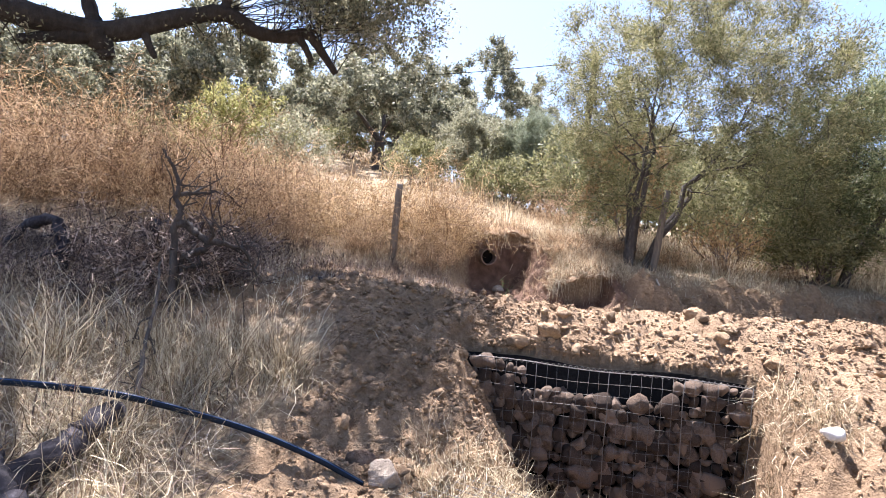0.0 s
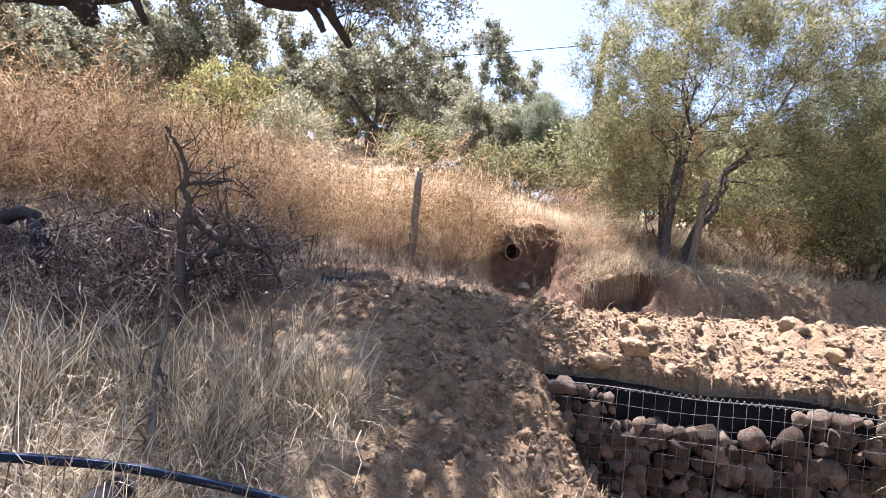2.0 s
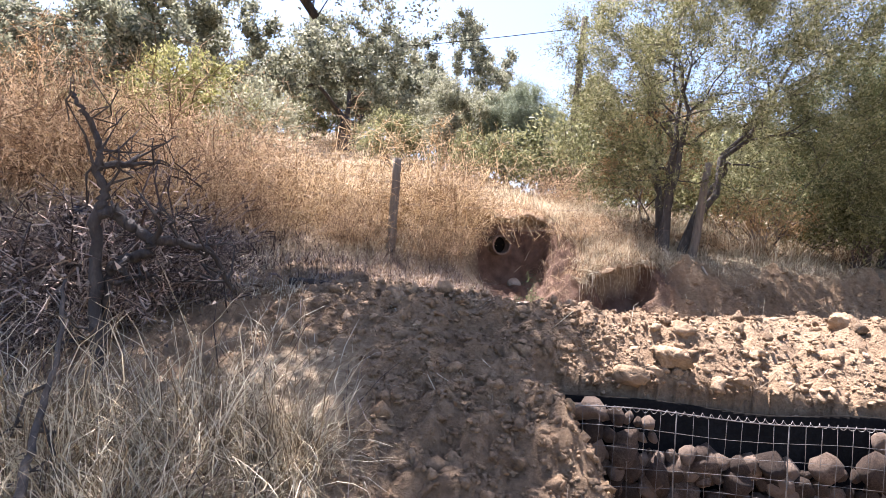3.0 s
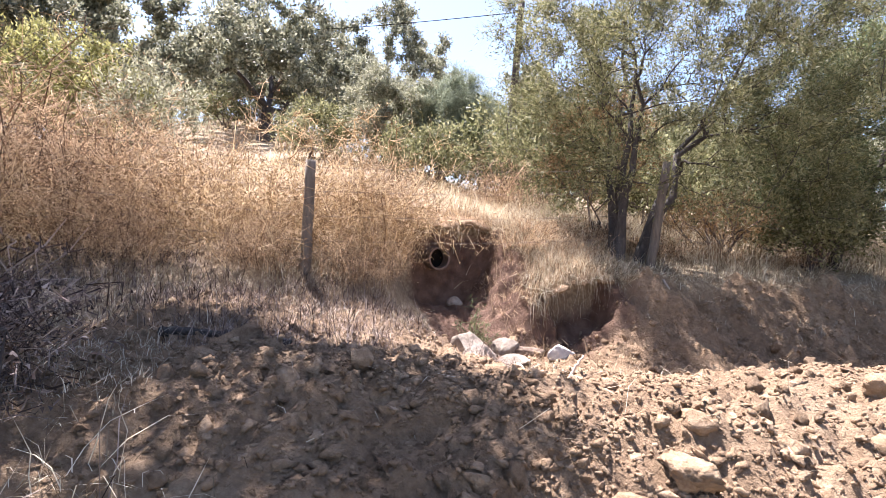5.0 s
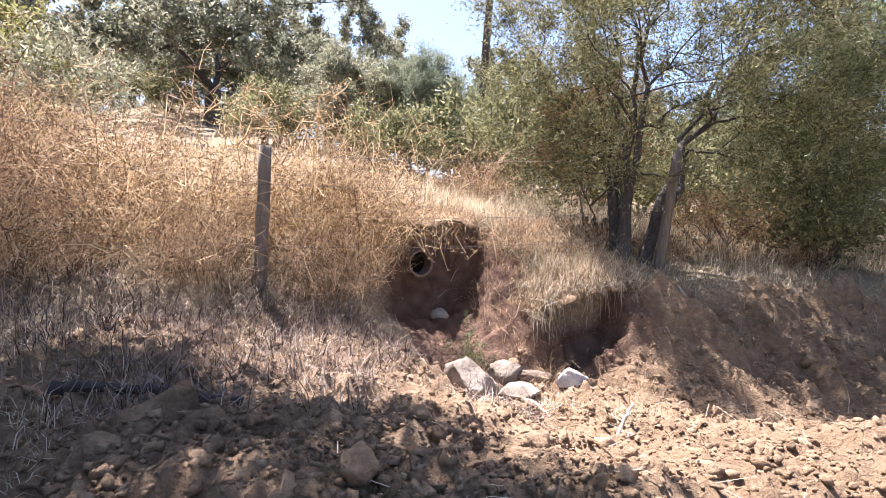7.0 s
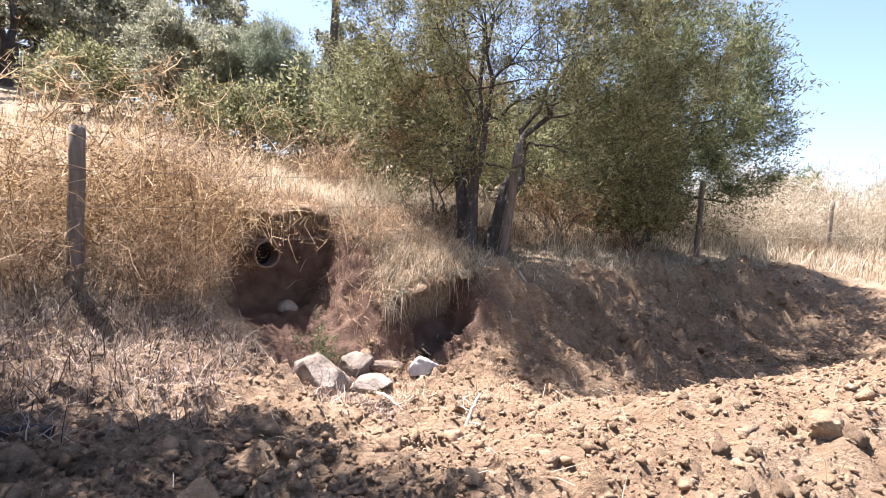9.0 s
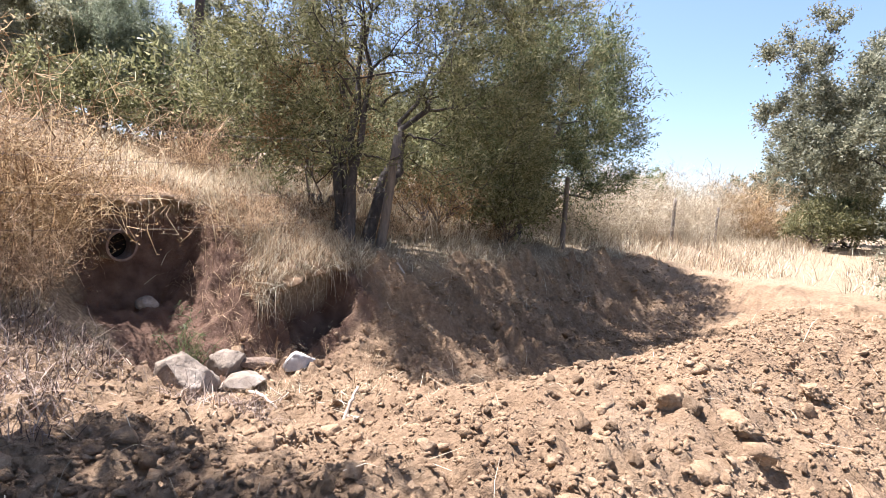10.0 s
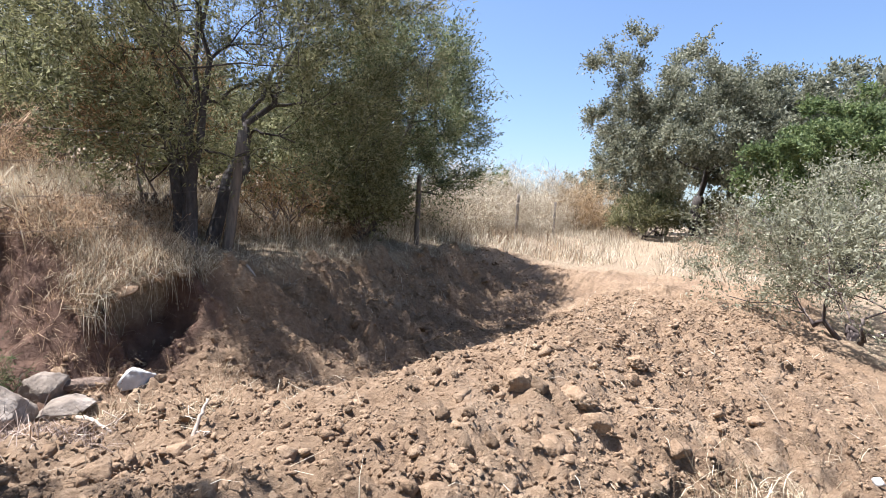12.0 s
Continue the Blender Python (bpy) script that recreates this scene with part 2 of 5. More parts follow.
# ---- terrain: u runs along the fence, v up the slope beyond it ----
O, U, V = np.array([-1.37, 9.7]), np.array([0.79, 0.613]), np.array([-0.613, 0.79])
STATIONS = [-30, -14, -6.2, -4.6, -3.4, -2.85, -2.2, -1.8, -1.3, -0.5, 2.6, 4.4, 6.6, 20, 80]
PROFILES = [
    [(-60, 1), (-8, 2), (0, 3), (1, 3.2)],
    [(-60, 0), (-8, 1.2), (-4, 1.5), (0, 2.0), (1, 2.2)],
    [(-60, -2), (-8.5, 0.15), (-6.5, 0.27), (-5.2, 0.42), (-4.5, 0.6), (-3, 0.9), (-1.5, 0.98), (-0.3, 1.22), (0, 1.4), (1, 1.7)],
    [(-60, -3), (-8.5, 0), (-6.5, 0.05), (-5.5, 0.15), (-4.7, 0.52), (-4.3, 0.66), (-3.1, 1.1), (-2.7, 1.05), (-1.55, 0.93), (-0.4, 1.17), (0, 1.36), (1, 1.65)],
    [(-60, -3), (-8.5, 0), (-6.5, 0), (-5.3, 0.12), (-4.6, 0.6), (-4.2, 0.78), (-3.4, 1.1), (-2.6, 0.95), (-1.5, 0.83), (-0.6, 0.98), (0, 1.3), (0.8, 1.75), (1, 1.85)],
    [(-60, -3), (-8.5, 0), (-6.5, 0), (-5.3, 0.15), (-4.6, 0.66), (-3.8, 1.05), (-3.2, 1.03), (-2.2, 0.74), (-1.5, 0.62), (-0.6, 0.6), (0, 0.88), (0.65, 1.04), (0.9, 1.9), (1, 1.95)],
    [(-60, -3), (-8.5, 0), (-6.5, 0.05), (-5.3, 0.2), (-4.7, 0.66), (-3.8, 1.08), (-3.2, 1.02), (-2.2, 0.72), (-1.5, 0.56), (-0.6, 0.5), (0.2, 0.8), (0.7, 0.95), (0.95, 1.95), (1.1, 2.05)],
    [(-60, -3), (-8.5, 0.05), (-6.5, 0.15), (-5.3, 0.5), (-4.7, 0.72), (-3.9, 1.1), (-3.2, 1.0), (-2.2, 0.68), (-1.5, 0.56), (-0.6, 0.62), (-0.2, 1.02), (0.2, 1.4), (0.6, 1.7), (0.95, 1.9), (1.1, 2.05)],
    [(-60, -3), (-8.5, 0.1), (-6.5, 0.3), (-5.4, 0.6), (-4.6, 0.84), (-3.9, 1.1), (-3.2, 1.0), (-2.2, 0.6), (-1.5, 0.5), (-0.78, 0.62), (-0.45, 1.16), (-0.2, 1.4), (0.1, 1.54), (0.8, 1.92), (1, 2.06)],
    [(-60, -3), (-8.5, 0.1), (-6.5, 0.3), (-5.4, 0.65), (-4.6, 0.88), (-3.9, 1.1), (-3.4, 1.0), (-2.6, 0.62), (-2, 0.45), (-1.3, 0.62), (-0.5, 1.36), (-0.2, 1.5), (0.2, 1.58), (1, 1.85)],
    [(-60, -3), (-8.5, 0.2), (-6.8, 0.45), (-5.9, 0.66), (-5.3, 0.9), (-4.3, 1.02), (-3.7, 0.96), (-3, 0.56), (-2.3, 0.38), (-1.6, 0.45), (-0.45, 1.38), (0, 1.5), (1, 1.66)],
    [(-60, -3), (-8.5, 0.3), (-6.8, 0.55), (-5.6, 0.86), (-4.3, 1.02), (-3.5, 0.9), (-2.6, 0.45), (-2, 0.42), (-1.5, 0.6), (-0.45, 1.36), (0, 1.46), (1, 1.6)],
    [(-60, -2), (-8.5, 0.5), (-6, 0.9), (-4.4, 1.0), (-2.3, 0.96), (-1.5, 1.02), (-0.5, 1.34), (0, 1.46), (1, 1.6)],
    [(-60, 0), (-8, 1.2), (-4, 1.4), (-2, 1.42), (0, 1.6), (1, 1.7)],
    [(-60, 1), (-8, 2.0), (-4, 2.1), (0, 2.2), (1, 2.3)],
]
GA, GU, GN = np.array([-1.74, 4.0]), np.array([0.936, 0.353]), np.array([0.353, -0.936])  # the gabion's corner, run and outward way


def to_uv(x, y):
    dx, dy = np.asarray(x) - O[0], np.asarray(y) - O[1]
    return dx * U[0] + dy * U[1], dx * V[0] + dy * V[1]


def to_xy(u, v):
    return O[0] + np.asarray(u) * U[0] + np.asarray(v) * V[0], O[1] + np.asarray(u) * U[1] + np.asarray(v) * V[1]


def soft_noise(x, y, scale, seed):
    """Smooth value noise of numpy arrays, about -1 to 1."""
    r = np.random.RandomState(seed)
    g = r.uniform(-1, 1, (64, 64))
    a, b = np.asarray(x) / scale + 1000.3, np.asarray(y) / scale + 1000.7
    i, j = np.floor(a).astype(int), np.floor(b).astype(int)
    s, t = a - i, b - j
    s, t = s * s * (3 - 2 * s), t * t * (3 - 2 * t)
    i0, i1, j0, j1 = i % 64, (i + 1) % 64, j % 64, (j + 1) % 64
    return (g[i0, j0] * (1 - s) + g[i1, j0] * s) * (1 - t) + (g[i0, j1] * (1 - s) + g[i1, j1] * s) * t


def smooth(a, lo, hi):
    t = np.clip((np.asarray(a, dtype=float) - lo) / (hi - lo), 0, 1)
    return t * t * (3 - 2 * t)


def bare(u, v):
    """How far the ground is turned-over earth (1) and not dry grass (0)."""
    wob = 0.25 * soft_noise(u, v, 0.7, 3)
    spoil = smooth(u + wob - 0.5 * smooth(v, -5.6, -4.6), -5.55, -5.1) * smooth(v + wob + 1.2 * (1 - smooth(u, -4.6, -3.6)), -6.9, -6.2) * (1 - smooth(v + wob, -0.65, -0.25)) * (1 - smooth(u + wob, 6.6, 8.4))
    left = smooth(v + wob, -4.1, -3.6) * (1 - smooth(v + wob - 0.9 * smooth(u, -6.0, -4.8), -1.5, -1.0)) * smooth(u + wob, -7.6, -6.6) * (1 - smooth(u, -4.6, -4.4))
    gully = smooth(u, -3.0, -2.7) * (1 - smooth(u, -1.7, -1.4)) * smooth(v, -1, -0.8) * (1 - smooth(v, 0.85, 1.0))
    bank = smooth(u, -4.7, -4.2) * (1 - smooth(u, -2.9, -2.6)) * (1 - smooth(v + wob, -0.5, -0.1)) * smooth(v, -2, -1.5)
    hollow = smooth(u, -1.6, -1.45) * (1 - smooth(u, -0.75, -0.6)) * smooth(v, -0.9, -0.7) * (1 - smooth(v, -0.3, -0.2))
    return np.clip(np.maximum(np.maximum(np.maximum(spoil, left), gully), np.maximum(bank, hollow)), 0, 1)


def ground_z(x, y, fine=True):
    x, y = np.asarray(x, dtype=float), np.asarray(y, dtype=float)
    u, v = to_uv(x, y)
    wu = u + 0.12 * soft_noise(x, y, 0.6, 5) * (np.abs(u) < 12)
    cols = np.stack([np.interp(v, [p[0] for p in pr], [p[1] for p in pr]) for pr in PROFILES])
    k = np.clip(np.searchsorted(STATIONS, wu) - 1, 0, len(STATIONS) - 2)
    s0, s1 = np.array(STATIONS)[k], np.array(STATIONS)[k + 1]
    t = np.clip((wu - s0) / (s1 - s0), 0, 1)
    idx = np.indices(k.shape)
    z = cols[(k, *idx)] * (1 - t) + cols[(k + 1, *idx)] * t
    slope = np.clip(0.16 - 0.008 * (u - 2.6), 0.1, 0.22) * (1 - 0.6 * smooth(u, 22, 60)) * (1 - 0.5 * smooth(-u, 5.5, 15))
    up = np.maximum(v - 1.05, 0)
    z = z + slope * np.minimum(up, 60) + 0.02 * np.maximum(up - 60, 0)
    b = bare(u, v)
    z = z + 0.09 * soft_noise(x, y, 1.3, 7) * smooth(np.abs(v), 0, 1) * 0.6 + 1.2 * soft_noise(x, y, 22, 8) * smooth(v, 8, 30)
    if fine:
        z = z + b * (0.04 * soft_noise(x, y, 0.34, 11) + 0.07 * (0.5 - np.abs(soft_noise(x, y, 0.19, 12))) + 0.06 * (0.4 - np.abs(soft_noise(x, y, 0.1, 26))) + (0.044 * soft_noise(x, y, 0.08, 13) + 0.03 * soft_noise(x, y, 0.045, 20)) * smooth(soft_noise(x, y, 0.9, 17), -0.7, 0.4)) + (1 - b) * 0.02 * soft_noise(x, y, 0.2, 14)
        face = smooth(u, -1.0, -0.5) * (1 - smooth(u, 5.5, 6.5)) * smooth(v, -1.8, -1.4) * (1 - smooth(v, -0.5, -0.3))
        z = z + face * (0.17 * soft_noise(u + 0.45 * v, v * 0.3, 0.26, 15) + 0.1 * soft_noise(u + 0.35 * v, v * 0.45, 0.12, 19) + 0.05 * soft_noise(u, v, 0.07, 23))
    # the hollow under the turf beside the stones
    z = z - 0.52 * smooth(u, -1.6, -1.47) * (1 - smooth(u, -1.0, -0.84)) * smooth(v, -0.72, -0.52) * (1 - smooth(v, -0.27, -0.21))
    # the pit before the gabion
    a, f = (x - GA[0]) * GU[0] + (y - GA[1]) * GU[1], (x - GA[0]) * GN[0] + (y - GA[1]) * GN[1]
    pit = -0.36 + np.where(f > -0.02, 1.75 * np.maximum(0, 0.58 - a), 9 * np.maximum(0, -a - 0.03)) + 6.0 * np.maximum(0, a - 1.97) + 0.75 * np.maximum(0, f - 0.75) + 40 * np.maximum(0, -f - 0.25)
    pit = pit + 0.04 * soft_noise(x, y, 0.15, 16)
    lip = 0.7 + 0.95 * np.maximum(0, -f - 0.22) + 3 * np.maximum(0, -a - 0.02) + 3 * np.maximum(0, a - 2.05) + 0.03 * soft_noise(x, y, 0.2, 18)
    return np.minimum(np.minimum(z, pit), np.where(f < 0.0, lip, 99))


def at(x, y, dz=0.0):
    return (float(x), float(y), float(ground_z(np.array([x]), np.array([y]))[0]) + dz)


def axis(lo, hi, step, far, growth):
    core = list(np.arange(lo, hi, step))
    out, s, p = [], step, hi
    while p < far:
        out.append(p)
        s *= growth
        p += s
    left, s, p = [], step, lo - step
    while p > -far:
        left.append(p)
        s *= growth
        p -= s
    return np.array(left[::-1] + core + out)


gu, gv = axis(-6.0, 4.0, 0.03, 900, 1.1), axis(-6.2, 1.15, 0.03, 900, 1.1)
uu, vv = np.meshgrid(gu, gv, indexing="ij")
gx, gy = to_xy(uu, vv)
gz = ground_z(gx, gy)
nu, nv = uu.shape
idx = np.arange(nu * nv).reshape(nu, nv)
quads = np.stack([idx[:-1, :-1], idx[1:, :-1], idx[1:, 1:], idx[:-1, 1:]], -1).reshape(-1, 4)

M_ground = material("ground", SOIL, 20, bump=1.0, bump_scale=38, relief=0.05)
nt = M_ground.node_tree
n, l = nt.nodes, nt.links
bsdf = n["Principled BSDF"]
soil_out = bsdf.inputs["Base Color"].links[0].from_socket
def layer(under, colours, scale, attribute, hard=0.5):
    """Lays another soil over the one below, where the attribute and a noise let it through."""
    co = n.new("ShaderNodeTexCoord")
    tex = n.new("ShaderNodeTexNoise")
    tex.inputs["Scale"].default_value, tex.inputs["Detail"].default_value = scale, 8
    l.new(co.outputs["Object"], tex.inputs["Vector"])
    ramp = n.new("ShaderNodeValToRGB")
    for e, p, c in zip(ramp.color_ramp.elements, (0.32, 0.68), colours):
        e.position, e.color = p, (*c, 1)
    l.new(tex.outputs[0], ramp.inputs[0])
    at_ = n.new("ShaderNodeAttribute")
    at_.attribute_name = attribute
    rough = n.new("ShaderNodeTexNoise")
    rough.inputs["Scale"].default_value, rough.inputs["Detail"].default_value = 5, 6
    l.new(co.outputs["Object"], rough.inputs["Vector"])
    ad = n.new("ShaderNodeMath")
    ad.operation = "MULTIPLY_ADD"
    ad.inputs[1].default_value = 0.7
    l.new(rough.outputs[0], ad.inputs[0]), l.new(at_.outputs["Fac"], ad.inputs[2])
    mr = n.new("ShaderNodeMapRange")
    mr.inputs["From Min"].default_value, mr.inputs["From Max"].default_value = hard, hard + 0.5
    l.new(ad.outputs[0], mr.inputs["Value"])
    mix = n.new("ShaderNodeMix")
    mix.data_type = "RGBA"
    l.new(mr.outputs[0], mix.inputs[0]), l.new(under, mix.inputs[6]), l.new(ramp.outputs[0], mix.inputs[7])
    return mix.outputs[2]
col = layer(soil_out, ((0.1, 0.055, 0.036), (0.21, 0.125, 0.082)), 7, "red")
col = layer(col, ((0.19, 0.13, 0.078), (0.41, 0.315, 0.2)), 30, "straw", 0.6)
l.new(col, bsdf.inputs["Base Color"])

me = mesh("ground", np.stack([gx, gy, gz], -1).reshape(-1, 3), quads, M_ground, smooth=True)
for key, val in (("straw", 1 - bare(uu, vv)), ("red", smooth(vv, -1.2, -0.3) * smooth(uu, -3.4, -2.9) * (1 - smooth(uu, -0.9, -0.3)) * (1 - smooth(vv, 0.9, 1.05)))):
    me.attributes.new(key, "FLOAT", "POINT").data.foreach_set("value", val.ravel().astype(np.float32))
tagged(new("ground", me), "dusty brown earth with dry straw-coloured grass on a hillside", "ground", kind="structure")


# ---- trees ----
def make_tree(name, label, base, crown, radii, seed, mat, clumps=160, per=120, spread=0.33, leaf=(0.05, 0.014), stems=1, trunk_r=0.12, fork=0.35, gnarl=0.25, hollow=0.45, bark=None,
              lumps=0.25, category="tree", group="", low=-0.75, droop=0.0, single=False, fan=0.0):
    """A trunk whose limbs reach for leaf clumps spread unevenly through a crown. base and crown: the foot and the crown's middle, in the world."""
    rng = np.random.RandomState(seed)
    base, crown, radii = np.array(base, dtype=float), np.array(crown, dtype=float) - np.array(base, dtype=float), np.array(radii, dtype=float)
    off = rng.uniform(-20, 20, 3)
    cl = []
    while len(cl) < clumps:
        d = unit(rng.normal(size=3))
        if d[2] < low:
            continue
        r = (hollow + (1 - hollow) * rng.uniform() ** 0.6) * (1 + lumps * noise.noise(Vector(d * 2.2 + off)) * 1.6)
        cl.append(crown + d * r * radii)
    cl = np.array(cl)
    pile, limbs = Pile(), Pile()
    nodes, rads = [], []
    top = crown * fork * np.array([0.55, 0.55, 1]) + np.array([0, 0, max(0.0, (crown[2] - radii[2]) * 0.25)])
    for k in range(stems):
        ang = k * 2.1 + rng.uniform(0, 0.8)
        foot = np.array([math.cos(ang), math.sin(ang), 0]) * trunk_r * 2.0 * (stems > 1)
        end = top + np.array([math.cos(ang), math.sin(ang), 0]) * radii[0] * 0.24 * (stems > 1)
        end = end * (1 - fan) + fan * (crown + np.array([math.cos(ang) * 0.42, math.sin(ang) * 0.42, rng.uniform(0.0, 0.5)]) * radii)
        t = np.linspace(0, 1, 8)[:, None]
        pts = foot * (1 - t) + end * t + rng.normal(0, gnarl * 0.2, (8, 3)) * np.sin(t * np.pi)
        pts[0, 2] = -0.3
        rr = trunk_r * (1.25 - (0.5 + 0.5 * fan) * t[:, 0]) / (1 if stems == 1 else 1.25)
        rr[0] *= 1.3
        pile.add(*tube(pts, rr, 8))
        for p, r in zip(pts[3:], rr[3:]):
            nodes.append(p), rads.append(r * 0.8)
    order = np.argsort(np.linalg.norm(cl - top, axis=1))
    tipv = []
    for i in order:
        c = cl[i]
        arr = np.array(nodes)
        dist = np.linalg.norm(arr - c, axis=1) + 0.8 * np.maximum(0, arr[:, 2] - c[2]) + np.maximum(0, 0.012 - np.array(rads)) * 60
        k = int(np.argmin(dist))
        q, rq = arr[k], rads[k]
        m = 6
        t = np.linspace(0, 1, m)[:, None]
        L = np.linalg.norm(c - q)
        bow = np.array([0, 0, 1]) * L * rng.uniform(-0.05, 0.2) + rng.normal(0, gnarl * 0.35, 3) * L
        pts = q * (1 - t) + c * t + bow * np.sin(t * np.pi) + rng.normal(0, gnarl * 0.07, (m, 3)) * L * np.sin(t * np.pi)
        r0 = min(rq * 0.78, 0.02 + 0.035 * L * trunk_r / 0.12)
        rr = r0 + (max(0.005, r0 * 0.3) - r0) * t[:, 0]
        limbs.add(*tube(pts, rr, 4))
        for p, r in zip(pts[1:], rr[1:]):
            nodes.append(p), rads.append(r)
        tipv.append(pts[m // 2:])
    # leaves sit along short twigs that fan outwards from the limbs' ends
    p = np.concatenate(tipv)
    k = max(3, int(per / 24))
    p = np.repeat(p, k, axis=0)
    out = unit(p - crown * [1, 1, 0.75])
    d = unit(rng.normal(size=p.shape) * 0.75 + out * 0.7 + [0, 0, 0.3 - droop])
    L = spread * 1.9 * rng.uniform(0.5, 1.3, len(p))
    m = max(4, int(per * len(tipv) / len(p)))
    t = rng.uniform(0.05, 1, (len(p), m))
    at_ = (p[:, None] + d[:, None] * (L[:, None] * t)[..., None] + np.array([0, 0, -0.25]) * ((L[:, None] * t) ** 2)[..., None]).reshape(-1, 3)
    along = np.repeat(d, m, axis=0)
    at_ += rng.normal(0, 1, at_.shape) * max(leaf[0] * 0.55, spread * 0.12)
    ob = thing(name, label, category, tuple(base), group)
    part("trunk", pile.mesh("trunk", bark or M_bark, True), ob)
    tagged(part("branchwork", limbs.mesh("branchwork", bark or M_bark, True), ob), kind="stuff")
    part("crown", mesh("crown", *leaf_quads(rng, at_, *leaf, droop, along, single), mat), ob)
    return ob


T2 = at(-1.66, 9.75)
make_tree("olive_tree", "wild olive tree with several stems and fine grey-green leaves", T2, (-1.07, 11.3, 4.35), (2.62, 2.5, 3.05), 3, M_olive, clumps=760, per=260, spread=0.22,
          leaf=(0.06, 0.0175), stems=6, trunk_r=0.062, fork=0.4, gnarl=0.3, hollow=0.3, category="tree", low=-0.7, lumps=0.16, bark=M_bark, single=True, fan=0.85)
T3 = at(1.3, 12.8)
make_tree("olive_tree", "dense dark-leaved wild olive tree behind the fence", T3, (2.0, 13.4, 3.8), (2.1, 2.05, 2.2), 5, M_olive2, clumps=500, per=230, spread=0.25,
          leaf=(0.07, 0.022), stems=5, trunk_r=0.07, fork=0.42, gnarl=0.2, hollow=0.3, low=-0.8, lumps=0.25, bark=M_bark, single=True, fan=0.7)


def oak(base, height, radius, seed, label="spreading grey-green holm oak on the dry hillside", clumps=170, per=216, leaf=(0.14, 0.1), mat=None, trunk_r=0.3, single=True):
    x, y, z = base
    return make_tree("holm_oak", label, base, (x, y, z + height * 0.58), (radius, radius, height * 0.42), seed, mat or M_oak, clumps=clumps, per=per, spread=radius * 0.085, leaf=leaf,
                     trunk_r=trunk_r, fork=0.36, gnarl=0.5, hollow=0.5, lumps=0.5, low=-0.6, single=single)


oaks = [oak(at(-15.6, 21.4), 5.3, 3.6, 11), oak(at(-14.5, 30.8), 8.7, 3.2, 12, "tall holm oak with a lobed open crown", clumps=170), oak(at(-17.7, 14.7), 5.5, 2.7, 13, "grey holm oak with bare lower limbs")]
oak(at(20.0, 20.3), 8.0, 4.5, 16, "large grey-green holm oak beside the dirt track", clumps=340, per=420, leaf=(0.12, 0.08))
oak(at(15.9, 11.9), 4.8, 2.5, 19, "bright green broad-leaved tree beside the dirt track", mat=M_green, clumps=200, per=300, leaf=(0.11, 0.07))
for k, (src, x, y, s) in enumerate([(2, -24.4, 11.3, 0.85), (2, -25.8, 15.2, 1.05), (0, -28.4, 28.2, 0.95), (1, -13.8, 37.6, 0.8), (2, -6.0, 28.5, 1.0), (0, -1.5, 33, 1.1), (0, -20, 40, 1.1), (0, -26, 44, 1.3), (0, -33, 36, 1.2),
                                    (0, 6, 36, 1.0), (2, 12, 42, 1.1), (0, 26, 30, 1.0), (0, 26.0, 19.4, 1.4), (0, 38, 19, 1.6), (2, 22.3, 13.4, 1.3), (2, -21.5, 8.6, 0.8), (0, -31, 19, 1.0), (0, -32, 10, 1.0), (2, -23, 4, 0.9),
                                    (0, -22, 30, 0.9), (2, -18.5, 26.5, 0.95), (0, -36, 26, 1.2)]):
    ob = copy_thing(oaks[src], pose(*at(x, y), 0, 0, k * 83))
    ob.scale = (s, s, s)


def bush(name, label, base, radius, height, seed, mat, clumps=110, per=190, leaf=(0.05, 0.02), spread=0.18, droop=0.0, bark=None, low=-0.5, stems=4):
    x, y, z = base
    return make_tree(name, label, base, (x, y, z + height * 0.52), (radius, radius, height * 0.5), seed, mat, clumps=clumps, per=per, spread=spread, leaf=leaf, stems=stems,
                     trunk_r=0.04, fork=0.2, gnarl=0.25, hollow=0.35, lumps=0.25, category="bush", low=low, bark=bark or M_twig, droop=droop, single=True)


bush("bush", "rounded silvery grey-green bush on the slope", at(-7.7, 15.9), 1.2, 2.5, 31, M_silver, clumps=170, per=230, leaf=(0.07, 0.035))
bush("bush", "feathery pale green bush on the slope", at(-6.0, 16.0), 1.05, 2.9, 32, M_feather, clumps=220, per=330, leaf=(0.09, 0.014), spread=0.17)
bush("bush", "twiggy dark bush at the foot of the pole", at(-4.6, 14.6), 0.95, 1.5, 33, M_olive2, clumps=70, per=60)
bush("bush", "yellow-green leafy bush behind the dry shrubs", at(-10.3, 9.6), 0.75, 2.0, 34, M_fresh, clumps=80, per=90, leaf=(0.07, 0.04))
bush("bush", "yellow-green leafy bush behind the dry shrubs", at(-11.2, 9.2), 0.9, 2.4, 35, M_fresh, clumps=80, per=100, leaf=(0.07, 0.04))
bush("bush", "pale silvery bush with whitish leaves", at(-9.0, 9.4), 0.9, 1.9, 36, M_silver, clumps=70, per=80, leaf=(0.09, 0.03))
bush("bush", "thin bush with brown withered leaves", at(-2.05, 10.85), 0.8, 2.1, 37, M_brownleaf, clumps=85, per=110, leaf=(0.045, 0.018))
bush("bush", "thin olive-brown bush under the tree", at(-0.4, 11.3), 0.7, 0.9, 38, M_brownleaf, clumps=50, per=90, leaf=(0.045, 0.016))
bush("bush", "silvery-leaved spreading bush beside the track", at(5.8, 7.0), 1.9, 2.2, 39, M_silver, clumps=190, per=120, leaf=(0.055, 0.026), low=-0.8)
bush("bush", "silvery-leaved spreading bush beside the track", at(7.8, 7.0), 1.8, 2.8, 40, M_silver, clumps=180, per=120, leaf=(0.055, 0.026), low=-0.8)
